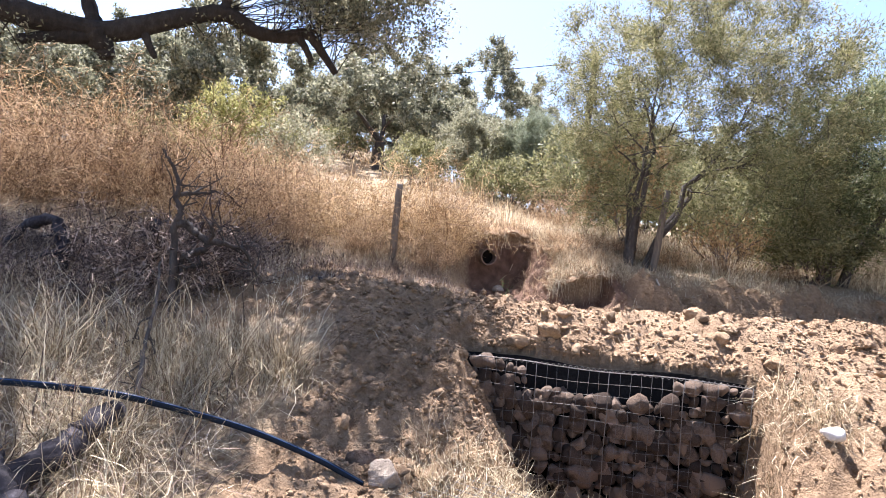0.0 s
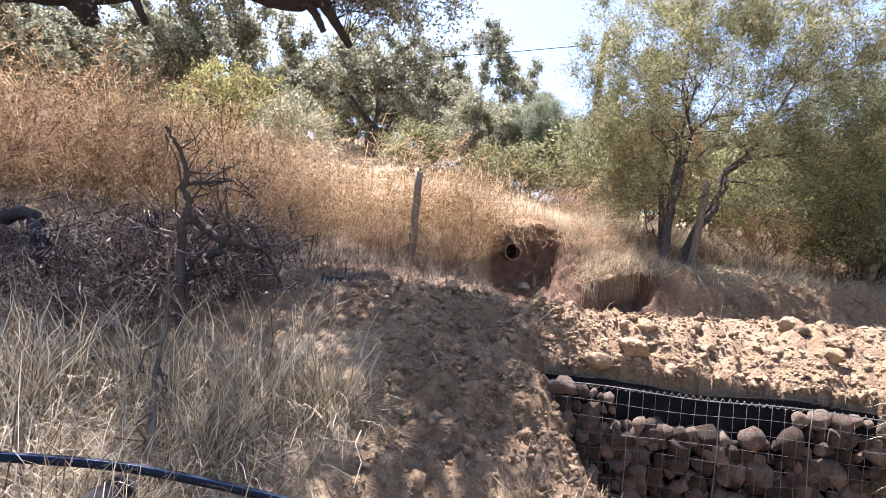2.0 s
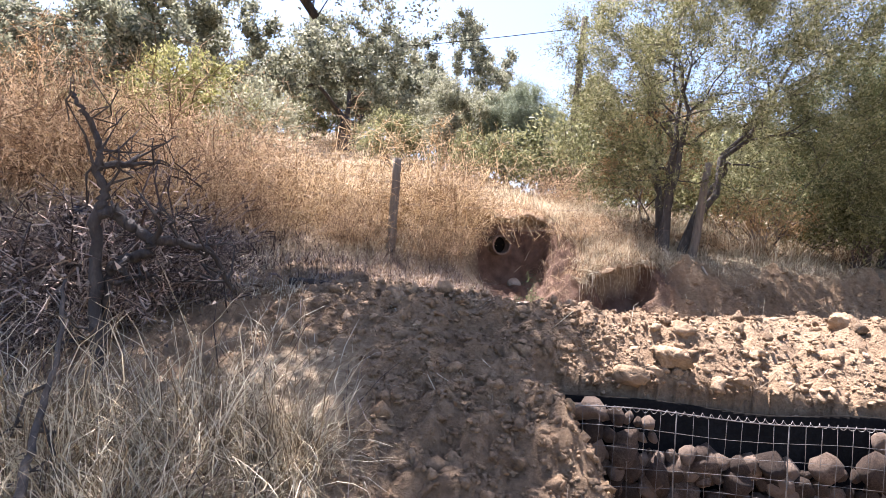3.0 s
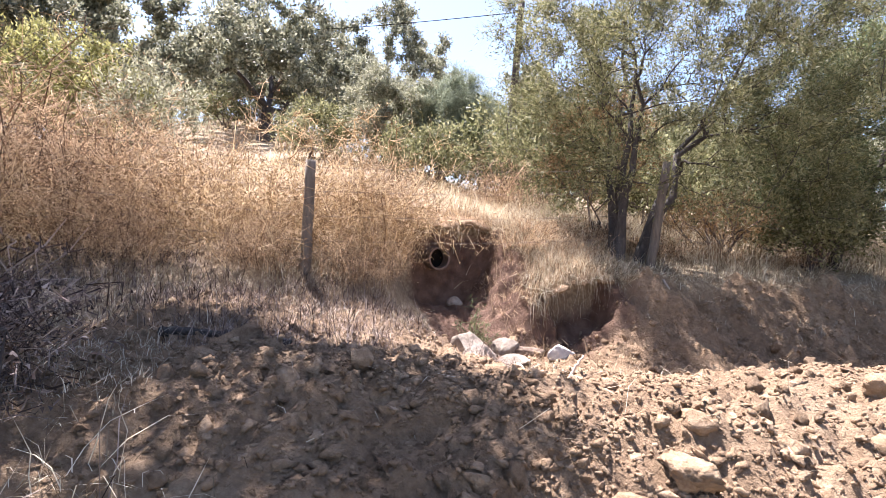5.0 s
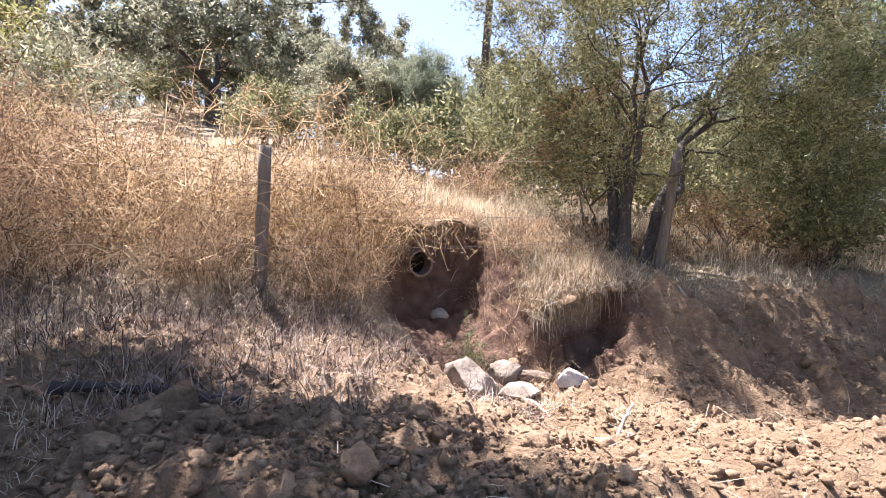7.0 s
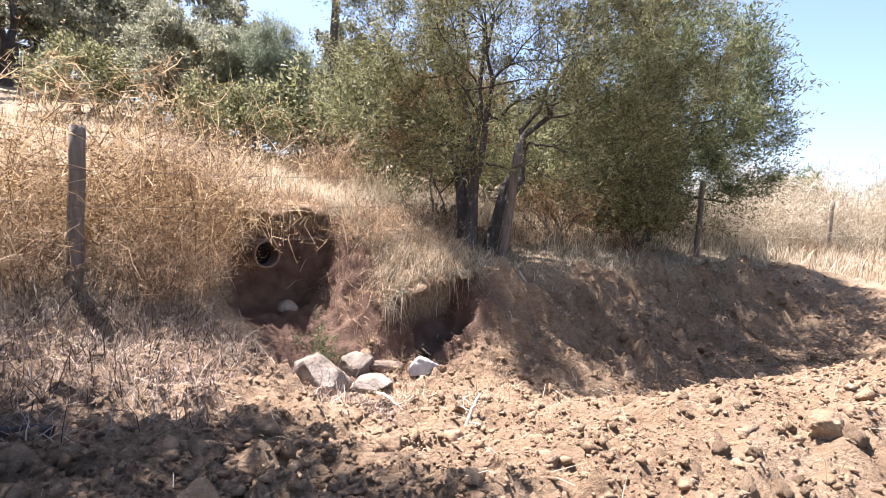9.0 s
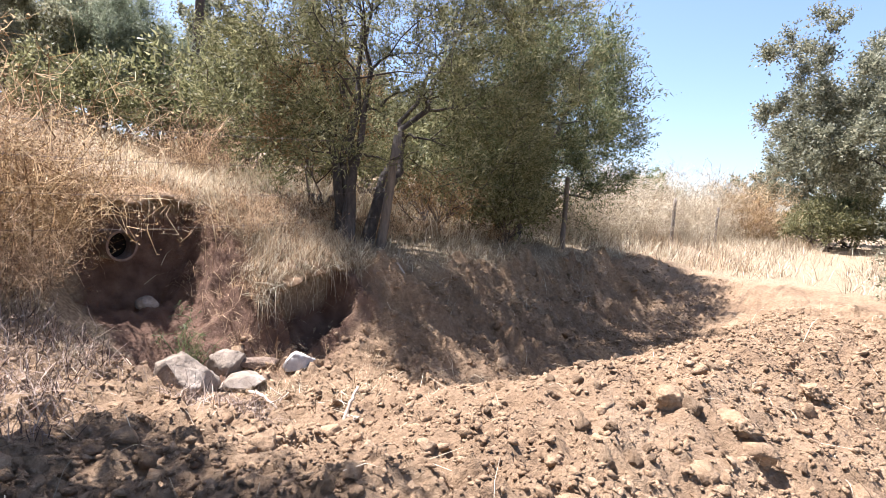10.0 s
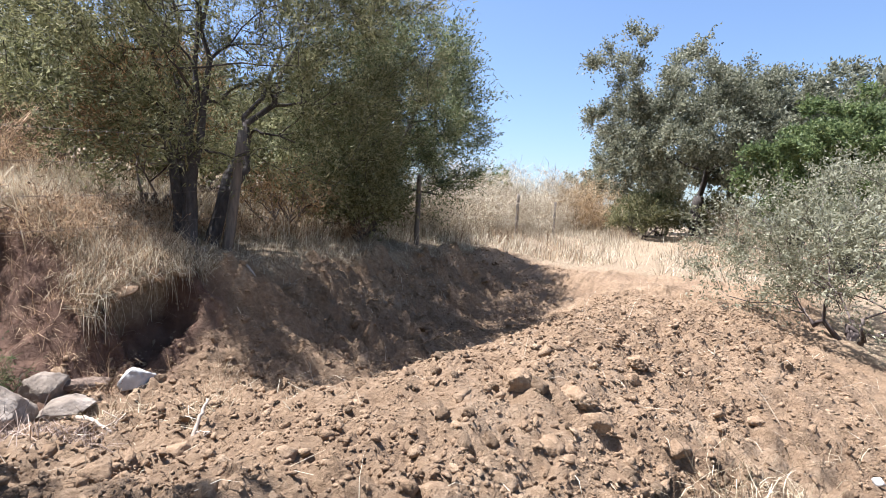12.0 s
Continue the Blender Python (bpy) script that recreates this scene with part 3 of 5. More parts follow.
bush("bush", "round green bush on the skyline", at(15.2, 29.9), 1.6, 2.6, 41, M_green, clumps=70, per=120, leaf=(0.1, 0.06))
bush("bush", "dark green bush beside the dirt track", at(20.5, 24.0), 1.6, 2.2, 42, M_olive2, clumps=70, per=120, leaf=(0.1, 0.06))


understory = bush("bush", "olive-brown undergrowth behind the fence", at(0.9, 12.0), 0.9, 1.2, 43, M_olive, clumps=80, per=110, leaf=(0.07, 0.035))
for k, (u, v, s) in enumerate([(6.6, 3.4, 1.5), (4.0, 4.6, 1.8), (1.5, 6.0, 1.8), (7.2, 6.0, 2.0), (3.2, 8.0, 2.0), (8.5, 9.0, 2.3), (5.5, 11.0, 2.4), (0.8, 11.5, 2.2), (10.5, 13.0, 2.6), (20.5, -2.6, 1.5), (24.0, -5.5, 1.7), (23.5, -2.0, 1.4), (27.0, -3.0, 1.8),
                               (-1.2, 5.5, 1.0), (-0.2, 9.0, 1.6), (12.0, 8.0, 1.5), (-3.0, 9.8, 1.2), (7.5, 16, 3.0)]):
    ob = copy_thing(understory, pose(*at(*to_xy(u, v)), 0, 0, k * 67))
    ob.scale = (s, s, s)


for k, (x, y, s) in enumerate([(-22, 7, 1.8), (-24, 9.5, 2.0), (-26, 13, 2.2), (-28, 17, 2.4), (-24.5, 18, 2.0), (-24, 22.5, 2.2), (-29, 24, 2.6), (-20.5, 5, 1.6), (-21, 13.5, 1.6), (-20.5, 17.5, 1.7), (-20, 24.5, 1.6)]):
    ob = copy_thing(understory, pose(*at(x, y), 0, 0, k * 59))
    ob.scale = (s, s, s)


# ---- fence ----
fence = thing("wire_fence", "old barbed-wire fence on weathered wooden posts", "fence", (0, 0, 0))
POSTS = [(-11.8, 1.2, 0.05, 0.0), (-4.15, 1.12, 0.058, 0.01), (0.0, 1.3, 0.055, 0.1), (4.6, 1.28, 0.045, 0.02), (10.9, 1.25, 0.05, 0.02), (15.5, 1.15, 0.045, 0.03), (20.5, 1.15, 0.045, -0.02)]
post_tops = []
for k, (u, h, r, lean) in enumerate(POSTS):
    x, y = to_xy(u, 0.0)
    z = at(x, y)[2]
    rng = np.random.RandomState(80 + k)
    t = np.linspace(0, 1, 9)
    way = np.array([lean, 0.0, 1.0])
    pts = np.array([x, y, z - 0.35]) + way * (t * (h + 0.35))[:, None] + rng.normal(0, 0.004, (9, 3))
    v, f = tube(pts, r * (1.1 - 0.2 * t + rng.normal(0, 0.04, 9)), 9)
    part("post", mesh("post", v, f, M_post, False), fence, "weathered grey wooden post")
    post_tops.append((pts[0] + way * 0.35, way, h))
for share in (0.28, 0.5, 0.72, 0.93):
    for (p, w, h), (p2, w2, h2) in zip(post_tops, post_tops[1:]):
        a, b = p + w * h * share + [0.03, -0.05, 0], p2 + w2 * h2 * share + [0.03, -0.05, 0]
        t = np.linspace(0, 1, 13)[:, None]
        pts = a * (1 - t) + b * t - np.array([0, 0, 0.05]) * np.sin(t * np.pi)
        pile = Pile()
        pile.add(*tube(pts, 0.0016, 4))
        for s in np.arange(0.04, 1, 0.035):
            q = a * (1 - s) + b * s - np.array([0, 0, 0.05]) * math.sin(s * math.pi)
            pile.add(*tube([q - [0, 0.012, 0.014], q + [0, 0.012, 0.014]], 0.0015, 4))
        part("barbed_wire", pile.mesh("barbed_wire", M_rusty_wire), fence, "thin rusty barbed wire")


def utility_pole(x, y, h, lean):
    b = at(x, y, 0)
    ob = thing("utility_pole", "tall dark-stained wooden utility pole", "utility pole", b)
    t = np.linspace(0, 1, 12)
    part("pole", mesh("pole", *tube(np.stack([lean * t * h, 0 * t, -0.4 + t * (h + 0.4)], 1), 0.13 - 0.04 * t, 10), M_pole, True), ob)
    part("insulator", mesh("insulator", *tube([(lean * h + 0.1, 0, h - 0.42), (lean * h + 0.14, 0, h - 0.38), (lean * h + 0.14, 0, h - 0.3)], [0.012, 0.02, 0.03], 8), M_fabric, True), ob)
    return np.array(b) + np.array([lean * h + 0.14, 0, h - 0.3])


tops = [utility_pole(-5.0, 17.7, 5.5, 0.04), utility_pole(13.2, 33.5, 6.5, 0.0)]
for a, b in ((np.array([-33.0, 30.0, 15.2]), tops[0]), (tops[0], tops[1])):
    t = np.linspace(0, 1, 20)[:, None]
    thing("power_line", "thin overhead power line between the poles", "cable", data=mesh("power_line", *tube(a * (1 - t) + b * t - np.array([0, 0, 0.8]) * np.sin(t * np.pi), 0.012, 4), M_fabric))


def gz_(x, y):
    return at(x, y)[2]


# ---- gabion ----
rng = np.random.RandomState(5)
gab = thing("gabion", "wire-mesh gabion filled with brown stones, black fabric along its top", "gabion")
GW, GH, GTOP = 2.02, 1.02, 0.69
def gpt(a, f, z):
    p = GA + GU * a + GN * f
    return np.array([p[0], p[1], z])
rocks = []
for k in range(9):
    v, f = ico(2, rng, 0.4, 0.85, cut=7, near=0.45)
    v = v / np.abs(v).max() * 1.05
    rocks.append(mesh("stone", v, f, M_stone))
for row in range(11):
    a = 0.02
    while a < GW - 0.04:
        s = 0.034 + 0.06 * rng.uniform() ** 1.5
        p = gpt(a + s * 0.7, -0.085 + rng.uniform(-0.03, 0.02), GTOP - GH + 0.05 + row * 0.09 + rng.uniform(-0.02, 0.02))
        a += s * 1.4
        if row > (10 if a < 0.5 or a > 1.6 else 8.7 + 0.5 * math.sin(a * 3.1 + 1)):
            continue
        ob = part("stone", rocks[rng.randint(9)], gab)
        ob.location, ob.rotation_euler, ob.scale = p, rng.uniform(0, 6.28, 3), np.array([1, 0.9, 1]) * s * rng.uniform(0.9, 1.1)
for k in range(70):
    ob = part("stone", rocks[rng.randint(9)], gab)
    ob.location, ob.rotation_euler, ob.scale = gpt(rng.uniform(0.08, GW - 0.08), -0.13, GTOP - GH + rng.uniform(0.08, 0.74)), rng.uniform(0, 6.28, 3), (rng.uniform(0.08, 0.12),) * 3
t = np.linspace(-0.02, GW + 0.02, 40)
bv = np.concatenate([[gpt(a, -0.21 + 0.012 * math.sin(a * 9), GTOP - GH - 0.05) for a in t], [gpt(a, -0.2 + 0.02 * math.sin(a * 7), GTOP - 0.005 + 0.015 * math.sin(a * 5)) for a in t]])
i = np.arange(39)
part("fabric", mesh("fabric", np.concatenate([bv, bv - [GN[0] * 0.012, GN[1] * 0.012, 0]]),
                    np.concatenate([np.stack([i, i + 1, i + 41, i + 40], 1), np.stack([i + 80, i + 120, i + 121, i + 81], 1), np.stack([i + 40, i + 41, i + 121, i + 120], 1)]), M_fabric), gab, "black geotextile lining")
for k in range(28):
    a = GW * k / 27
    heavy = k % 7 == 0 or k == 27
    sag = np.array([gpt(a + rng.uniform(-0.006, 0.006), 0.012 + 0.012 * math.sin(a * 6 + z * 4), z) for z in np.linspace(GTOP - GH, GTOP, 8)])
    part("wire", mesh("wire", *tube(sag, 0.0032 if heavy else 0.0012, 5), M_wire), gab)
for k in range(12):
    z = GTOP - GH * k / 11
    pts = [gpt(a, 0.012 + 0.012 * math.sin(a * 6 + z * 4), z + 0.008 * math.sin(a * 5 + k)) for a in np.linspace(0, GW, 26)]
    part("wire", mesh("wire", *tube(pts, 0.003 if k == 0 else 0.0012, 5), M_wire), gab)
coil = [gpt(a, 0.012 + 0.011 * math.cos(a * 150), GTOP + 0.004 + 0.011 * math.sin(a * 150)) for a in np.linspace(0, GW, 420)]
part("binding_wire", mesh("binding_wire", *tube(coil, 0.0016, 4), M_wire), gab, "spiral of thin grey binding wire")
panel = thing("wire_grid", "loose galvanised wire-mesh panel on the pit's edge", "wire mesh", at(-1.15, 2.75, 0.04))
for k in range(9):
    part("wire", mesh("wire", *tube([(-0.3 + 0.075 * k, -0.25, 0), (-0.3 + 0.075 * k, 0.3, 0.06)], 0.002, 5), M_wire), panel)
    if k < 8:
        part("wire", mesh("wire", *tube([(-0.32, -0.23 + 0.07 * k, 0.004 + 0.007 * k), (0.32, -0.23 + 0.07 * k, 0.004 + 0.007 * k)], 0.002, 5), M_wire), panel)


# ---- drain pipe in the gully ----
px, py = to_xy(-2.53, 0.64)
bm = bmesh.new()
ring = []
for r, y in ((0.138, -0.04), (0.138, 0.7), (0.118, 0.7), (0.118, -0.04)):
    ring.append([bm.verts.new((r * math.cos(a), y, r * math.sin(a))) for a in np.linspace(0, 2 * math.pi, 28, endpoint=False)])
for a, b in ((0, 1), (1, 2), (2, 3), (3, 0)):
    for k in range(28):
        bm.faces.new((ring[a][k], ring[a][(k + 1) % 28], ring[b][(k + 1) % 28], ring[b][k]))
bmesh.ops.recalc_face_normals(bm, faces=bm.faces)
me = bpy.data.meshes.new("drain_pipe")
bm.to_mesh(me), bm.free()
me.materials.append(M_concrete)
pipe = thing("drain_pipe", "grey drain pipe poking out of the gully's earth wall", "pipe", (px, py, 1.51), data=me)
pipe.rotation_euler = (0.0, 0.0, math.atan2(V[1], V[0]) - math.pi / 2 + 0.1)
# a black disc across the bore stands for the shade inside the pipe
bm = bmesh.new()
bmesh.ops.create_circle(bm, cap_ends=True, segments=28, radius=0.12, matrix=Matrix.Translation((0, 0.12, 0)) @ Matrix.Rotation(math.pi / 2, 4, "X"))
me = bpy.data.meshes.new("bore_shade")
bm.to_mesh(me), bm.free()
me.materials.append(M_fabric)
part("bore_shade", me, pipe, "black disc standing in for the shade inside the pipe")


# ---- rocks and clods ----
def rock(name, label, x, y, size, seed, mat, dz=0.0, rot=0.0, cut=5, category="rock", rough=0.25, group=""):
    r = np.random.RandomState(seed)
    v, f = ico(4 if max(size) > 0.1 else 3, r, rough * 0.6)
    for _ in range(cut * 2):
        d = unit(r.normal(size=3))
        v = v - np.maximum(0, v @ d - r.uniform(0.55, 0.85))[:, None] * d
    w = v * (1 + np.array([0.045 * noise.noise(Vector(p * 4.3)) + 0.05 * noise.noise(Vector(p * 9)) + 0.045 * noise.noise(Vector(p * 18)) for p in v])[:, None] * (3.4 if mat is M_clod else 1.0))
    ob = thing(name, label, category, at(x, y, size[2] * 0.35 + dz), group, data=mesh(name, w * np.array(size), f, mat, False))
    ob.rotation_euler = (0, 0, rot)
    return ob


rock("boulder", "large grey weathered boulder in the gully", -2.98, 7.42, (0.27, 0.23, 0.3), 1, M_grey, -0.03, 0.4, 8, rough=0.5)
rock("rock", "grey rock at the gully's mouth", -2.74, 7.98, (0.19, 0.16, 0.16), 2, M_grey, -0.03, 1.2, 10, rough=0.4)
rock("rock", "flat brown-grey rock at the gully's mouth", -2.48, 8.05, (0.2, 0.13, 0.09), 3, M_stone, 0.02, 0.2, 10, rough=0.4)
rock("rock", "pale white angular rock at the gully's mouth", -2.2, 7.98, (0.13, 0.17, 0.13), 4, M_white, -0.02, 2.4, 10, rough=0.4)
rock("rock", "flat grey rock below the boulder", -2.6, 7.6, (0.24, 0.2, 0.1), 5, M_grey, 0.0, 0.7, 10, rough=0.4)
rock("rock", "small grey rock in the gully", -3.53, 8.65, (0.1, 0.09, 0.07), 6, M_grey)
rock("rock", "white stone on the earth heap", 0.6, 4.35, (0.07, 0.06, 0.05), 7, M_white, 0.02)
rock("rock", "grey rock beside the hose's end", -1.5, 2.63, (0.11, 0.09, 0.1), 8, M_grey, 0.0, 0.5)
rock("rock", "brown rock beside the hose's end", -1.72, 2.72, (0.09, 0.08, 0.07), 9, M_stone, 0.0, 0.5)
for k, (x, y, a, b, c) in enumerate([(-0.32, 5.66, 0.14, 0.1, 0.09), (-0.27, 4.8, 0.13, 0.1, 0.05), (-1.4, 4.26, 0.07, 0.05, 0.1), (-1.31, 4.58, 0.13, 0.11, 0.07), (-1.5, 4.4, 0.1, 0.08, 0.06),
                                      (-1.65, 5.42, 0.06, 0.05, 0.04), (-2.77, 4.72, 0.09, 0.07, 0.06), (-1.28, 4.8, 0.09, 0.07, 0.05), (-0.05, 5.5, 0.09, 0.16, 0.05), (0.95, 6.0, 0.12, 0.07, 0.05),
                                      (0.75, 5.85, 0.06, 0.06, 0.05), (-0.1, 5.3, 0.1, 0.06, 0.05), (-0.45, 5.2, 0.07, 0.07, 0.06), (-2.45, 3.4, 0.06, 0.06, 0.05), (-1.2, 5.7, 0.07, 0.06, 0.05),
                                      (-0.9, 5.0, 0.08, 0.07, 0.05), (0.3, 5.1, 0.08, 0.06, 0.05), (-2.0, 6.0, 0.07, 0.06, 0.05), (-2.3, 5.6, 0.08, 0.06, 0.05), (1.25, 5.3, 0.06, 0.05, 0.03)]):
    rock("clod", "dry brown clod of earth on the heap", x, y, (a, b, c), 40 + k, M_clod, 0.0, k * 0.8, 4, "clod", 0.35, "clods on the earth heap")
for k, (x, y) in enumerate([(1.55, 4.75), (1.4, 4.55), (1.2, 4.45)]):
    rock("rock", "small white stone on the earth slope", x, y, (0.05, 0.04, 0.03), 70 + k, M_white, 0.01, k)


def scatter(rng, n, ulo, uhi, vlo, vhi, keep):
    u, v = rng.uniform(ulo, uhi, n), rng.uniform(vlo, vhi, n)
    ok = rng.uniform(size=n) < keep(u, v)
    x, y = to_xy(u[ok], v[ok])
    return x, y


heap = thing("earth_heap", "heap of dry turned earth with loose clods", "earth heap")
rng = np.random.RandomState(31)
lumps = []
for k in range(10):
    v, f = ico(3, rng, 0.5, 0.85, 5)
    lumps.append(mesh("clod", v * (1 + np.array([0.3 * noise.noise(Vector(p * 3.2)) + 0.2 * noise.noise(Vector(p * 8)) for p in v])[:, None]), f, M_clod))
hx, hy = scatter(rng, 900, -4.6, 2.6, -5.6, -2.6, lambda u, v: bare(u, v) * smooth(soft_noise(u, v, 0.7, 24), -0.4, 0.7))
for x, y in zip(hx[:290], hy[:290]):
    s = 0.023 * math.exp(rng.normal(0, 0.4))
    ob = part("clod", lumps[rng.randint(10)], heap)
    ob.location, ob.rotation_euler, ob.scale = at(x, y, s * 0.25), rng.uniform(0, 6.28, 3), (s * 1.1, s, s * 0.85)


def crumbs(name, label, seed, n, box, size, keep, sub):
    """Loose clods strewn over the ground. box: a stretch of u and v, or None for the earth that spills onto the gabion."""
    rng = np.random.RandomState(seed)
    if box:
        x, y = scatter(rng, n, *box, keep)
    else:
        a, f = rng.uniform(-0.05, 2.1, n), -0.1 - 0.6 * rng.uniform(size=n) ** 1.3
        x, y = GA[0] + GU[0] * a + GN[0] * f, GA[1] + GU[1] * a + GN[1] * f
    z = ground_z(x, y)
    s = size * np.exp(rng.normal(0, 0.55, len(x)))
    kinds = []
    for _ in range(8):
        v, f = ico(sub, rng, 0.5, 0.9, 6, 0.35)
        kinds.append((v * (1 + (0.24 if sub > 1 else 0.38) * rng.normal(size=(len(v), 1))) * rng.uniform(0.65, 1.35, 3), f))
    which = rng.randint(0, 8, len(x))
    R = turn(rng, len(x))
    pile = Pile()
    for k, (v, f) in enumerate(kinds):
        m = np.where(which == k)[0]
        if not len(m):
            continue
        w = np.einsum("nij,vj->nvi", R[m], v) * s[m][:, None, None] * [1, 1, 0.8] + np.stack([x[m], y[m], z[m] - s[m] * 0.05], 1)[:, None]
        ff = (np.arange(len(m)) * len(v))[:, None, None] + f[None]
        pile.add(w.reshape(-1, 3), ff.reshape(-1, 3))
    tagged(new(name, pile.mesh(name, M_clod)), label, "clods", kind="stuff")


crumbs("earth_clods", "dry brown clods of turned earth", 1, 32000, (-5.0, 3.4, -5.9, -2.5), 0.0098, lambda u, v: bare(u, v) * smooth(soft_noise(u, v, 0.8, 21), -1.1, 0.3), 1)
crumbs("earth_clods", "large dry brown clods of turned earth", 5, 2000, (-5.0, 4.2, -6.0, -2.3), 0.017, lambda u, v: bare(u, v) * smooth(soft_noise(u, v, 0.7, 25), -0.6, 0.6), 2)
crumbs("earth_clods", "dry clods fallen down the bank", 6, 2000, (-5.5, 6.0, -2.4, -0.5), 0.016, lambda u, v: bare(u, v), 2)
crumbs("earth_clods", "brown clods spilling onto the gabion's edge", 7, 1300, None, 0.012, None, 2)
crumbs("earth_clods", "grey-brown clods on the shaded bank", 8, 2600, (-5.4, -3.4, -4.9, -2.3), 0.014, lambda u, v: bare(u, v), 2)
crumbs("earth_lumps", "small lumps of dry earth on the bank", 3, 11000, (-7.0, 7.0, -2.6, -0.35), 0.0115, lambda u, v: bare(u, v), 1)
crumbs("earth_crumbs", "fine crumbs of dry brown earth", 2, 22000, (-5.6, 3.2, -6.2, -1.2), 0.0072, lambda u, v: bare(u, v) * smooth(soft_noise(u, v, 0.6, 22), -1, 0.5), 1)


# ---- dry grass ----
def grass(name, label, seed, n, box, h, lean, width, mat, keep=lambda u, v: np.ones_like(u), tuft=0.0, dz=-0.01, per=14, curl=0.6, seg=2, stray=0.3):
    rng = np.random.RandomState(seed)
    if tuft:
        x, y = scatter(rng, n // per, *box, keep)
        x, y = np.repeat(x, per) + rng.normal(0, tuft, len(x) * per), np.repeat(y, per) + rng.normal(0, tuft, len(y) * per)
    else:
        x, y = scatter(rng, n, *box, keep)
    way = None
    if tuft:
        cx, cy = np.repeat(x.reshape(-1, per).mean(1), per), np.repeat(y.reshape(-1, per).mean(1), per)
        way = np.arctan2(y - cy, x - cx) + rng.normal(0, 0.5, len(x))
    z = ground_z(x, y) + dz
    tagged(new(name, mesh(name, *blades(rng, np.stack([x, y, z], 1), h, width, lean, curl, way, seg, stray), mat)), label, "grass", kind="stuff")


meadow = lambda u, v: (1 - bare(u, v)) * smooth(soft_noise(u, v, 0.9, 31), -0.9, 0.3)
off_path = lambda u, v: (1 - bare(u, v)) * np.clip(smooth(np.abs(u + 4.75), 0.35, 0.9) + 0.25, 0, 1)
tangle = lambda u, v: off_path(u, v) * smooth(soft_noise(u, v, 0.45, 61), -0.75, 0.35)
grass("dry_grass", "tall tangled straw-coloured grass beside the path", 1, 30000, (-9.5, -4.5, -7.5, -3.2), 0.38, 1.9, 0.0042, M_straw, tangle, tuft=0.07, per=30, curl=1.0, seg=4, stray=0.42)
grass("dry_grass", "long bent pale stalks in the dry grass", 12, 5200, (-9.5, -4.6, -7.5, -3.4), 0.5, 1.8, 0.0036, M_pale, off_path, curl=0.9, seg=4, stray=0.35)
grass("dry_grass", "dead grey-brown stems lying in the dry grass", 27, 9000, (-9.5, -4.6, -7.5, -3.0), 0.36, 2.6, 0.005, M_dead, off_path, curl=0.9, seg=3, stray=0.6)
grass("dry_grass", "short matted dry grass litter", 2, 34000, (-10, -4.3, -8.5, -0.2), 0.13, 2.4, 0.005, M_pale, off_path, curl=1.1, stray=0.5)
grass("dry_grass", "dry grass hanging over the bank's edge", 3, 30000, (-4.6, 6.8, -0.5, 1.0), 0.14, 2.4, 0.006, M_pale, lambda u, v: meadow(u, v) * (1 - smooth(u, -3.5, -3.3) * (1 - smooth(u, -1.9, -1.6)) * (1 - smooth(v, 0.85, 0.95))), stray=0.5)
grass("dry_grass", "dry straw meadow on the slope", 4, 40000, (-14, 18, 0.3, 9), 0.32, 0.9, 0.01, M_straw, lambda u, v: meadow(u, v) * np.clip(smooth(u, -3.0, -2.0) + smooth(v, 4, 5), 0.08, 1), tuft=0.1)
grass("dry_grass", "golden dry grass along the track", 5, 44000, (6.2, 28, -7, 3), 0.38, 0.9, 0.011, M_pale, lambda u, v: (1 - bare(u, v)) * smooth(soft_noise(u, v, 1.1, 40), -0.9, 0.5) * (1 - 0.92 * smooth(v, -4.4, -3.8) * (1 - smooth(v, -2.9, -2.2))), tuft=0.12)
grass("dry_grass", "tufts of straw grass on the earth slope", 6, 1200, (-2.2, 1.2, -6.8, -5.0), 0.2, 1.4, 0.0038, M_straw, lambda u, v: smooth(soft_noise(u, v, 0.4, 33), 0.2, 0.6), tuft=0.06, seg=4, stray=0.4)
grass("dry_grass", "matted dry litter below the fence", 13, 28000, (-9, -3.15, -1.5, 0.4), 0.18, 2.2, 0.0055, M_dead, lambda u, v: smooth(soft_noise(u, v, 0.35, 35), -0.8, 0.4) * smooth(v, -1.6, -0.3))
grass("dry_grass", "matted pale straw in the oak's shade", 25, 22000, (-9.5, -5.1, -3.6, -1.7), 0.1, 3.0, 0.004, M_pale, lambda u, v: smooth(soft_noise(u, v, 0.5, 46), -0.5, 0.5), curl=1.3)
grass("dry_grass", "matted pale straw on the ground below the fence", 14, 15000, (-9, -3.3, -2.1, 0.2), 0.15, 2.6, 0.005, M_pale, lambda u, v: smooth(soft_noise(u, v, 0.5, 36), -0.2, 0.6))
grass("dry_grass", "tangled straw and roots over the gully's edge", 15, 16000, (-1.95, -0.5, -0.45, 1.3), 0.26, 2.0, 0.0036, M_pale, lambda u, v: smooth(soft_noise(u, v, 0.3, 37), -0.8, 0.3) * (1 - bare(u, v)), curl=1.2, seg=4, stray=0.45)
grass("dry_grass", "tangled brown roots over the gully's edge", 16, 8000, (-2.0, -0.6, -0.6, 0.9), 0.26, 2.2, 0.0042, M_rust, lambda u, v: 1 - bare(u, v), curl=1.4, seg=4, stray=0.5)
grass("dry_grass", "matted pale straw on the turf above the gully", 21, 16000, (-3.2, -0.2, 0.95, 4.5), 0.17, 2.2, 0.0045, M_pale, lambda u, v: smooth(soft_noise(u, v, 0.4, 51), -0.7, 0.3))
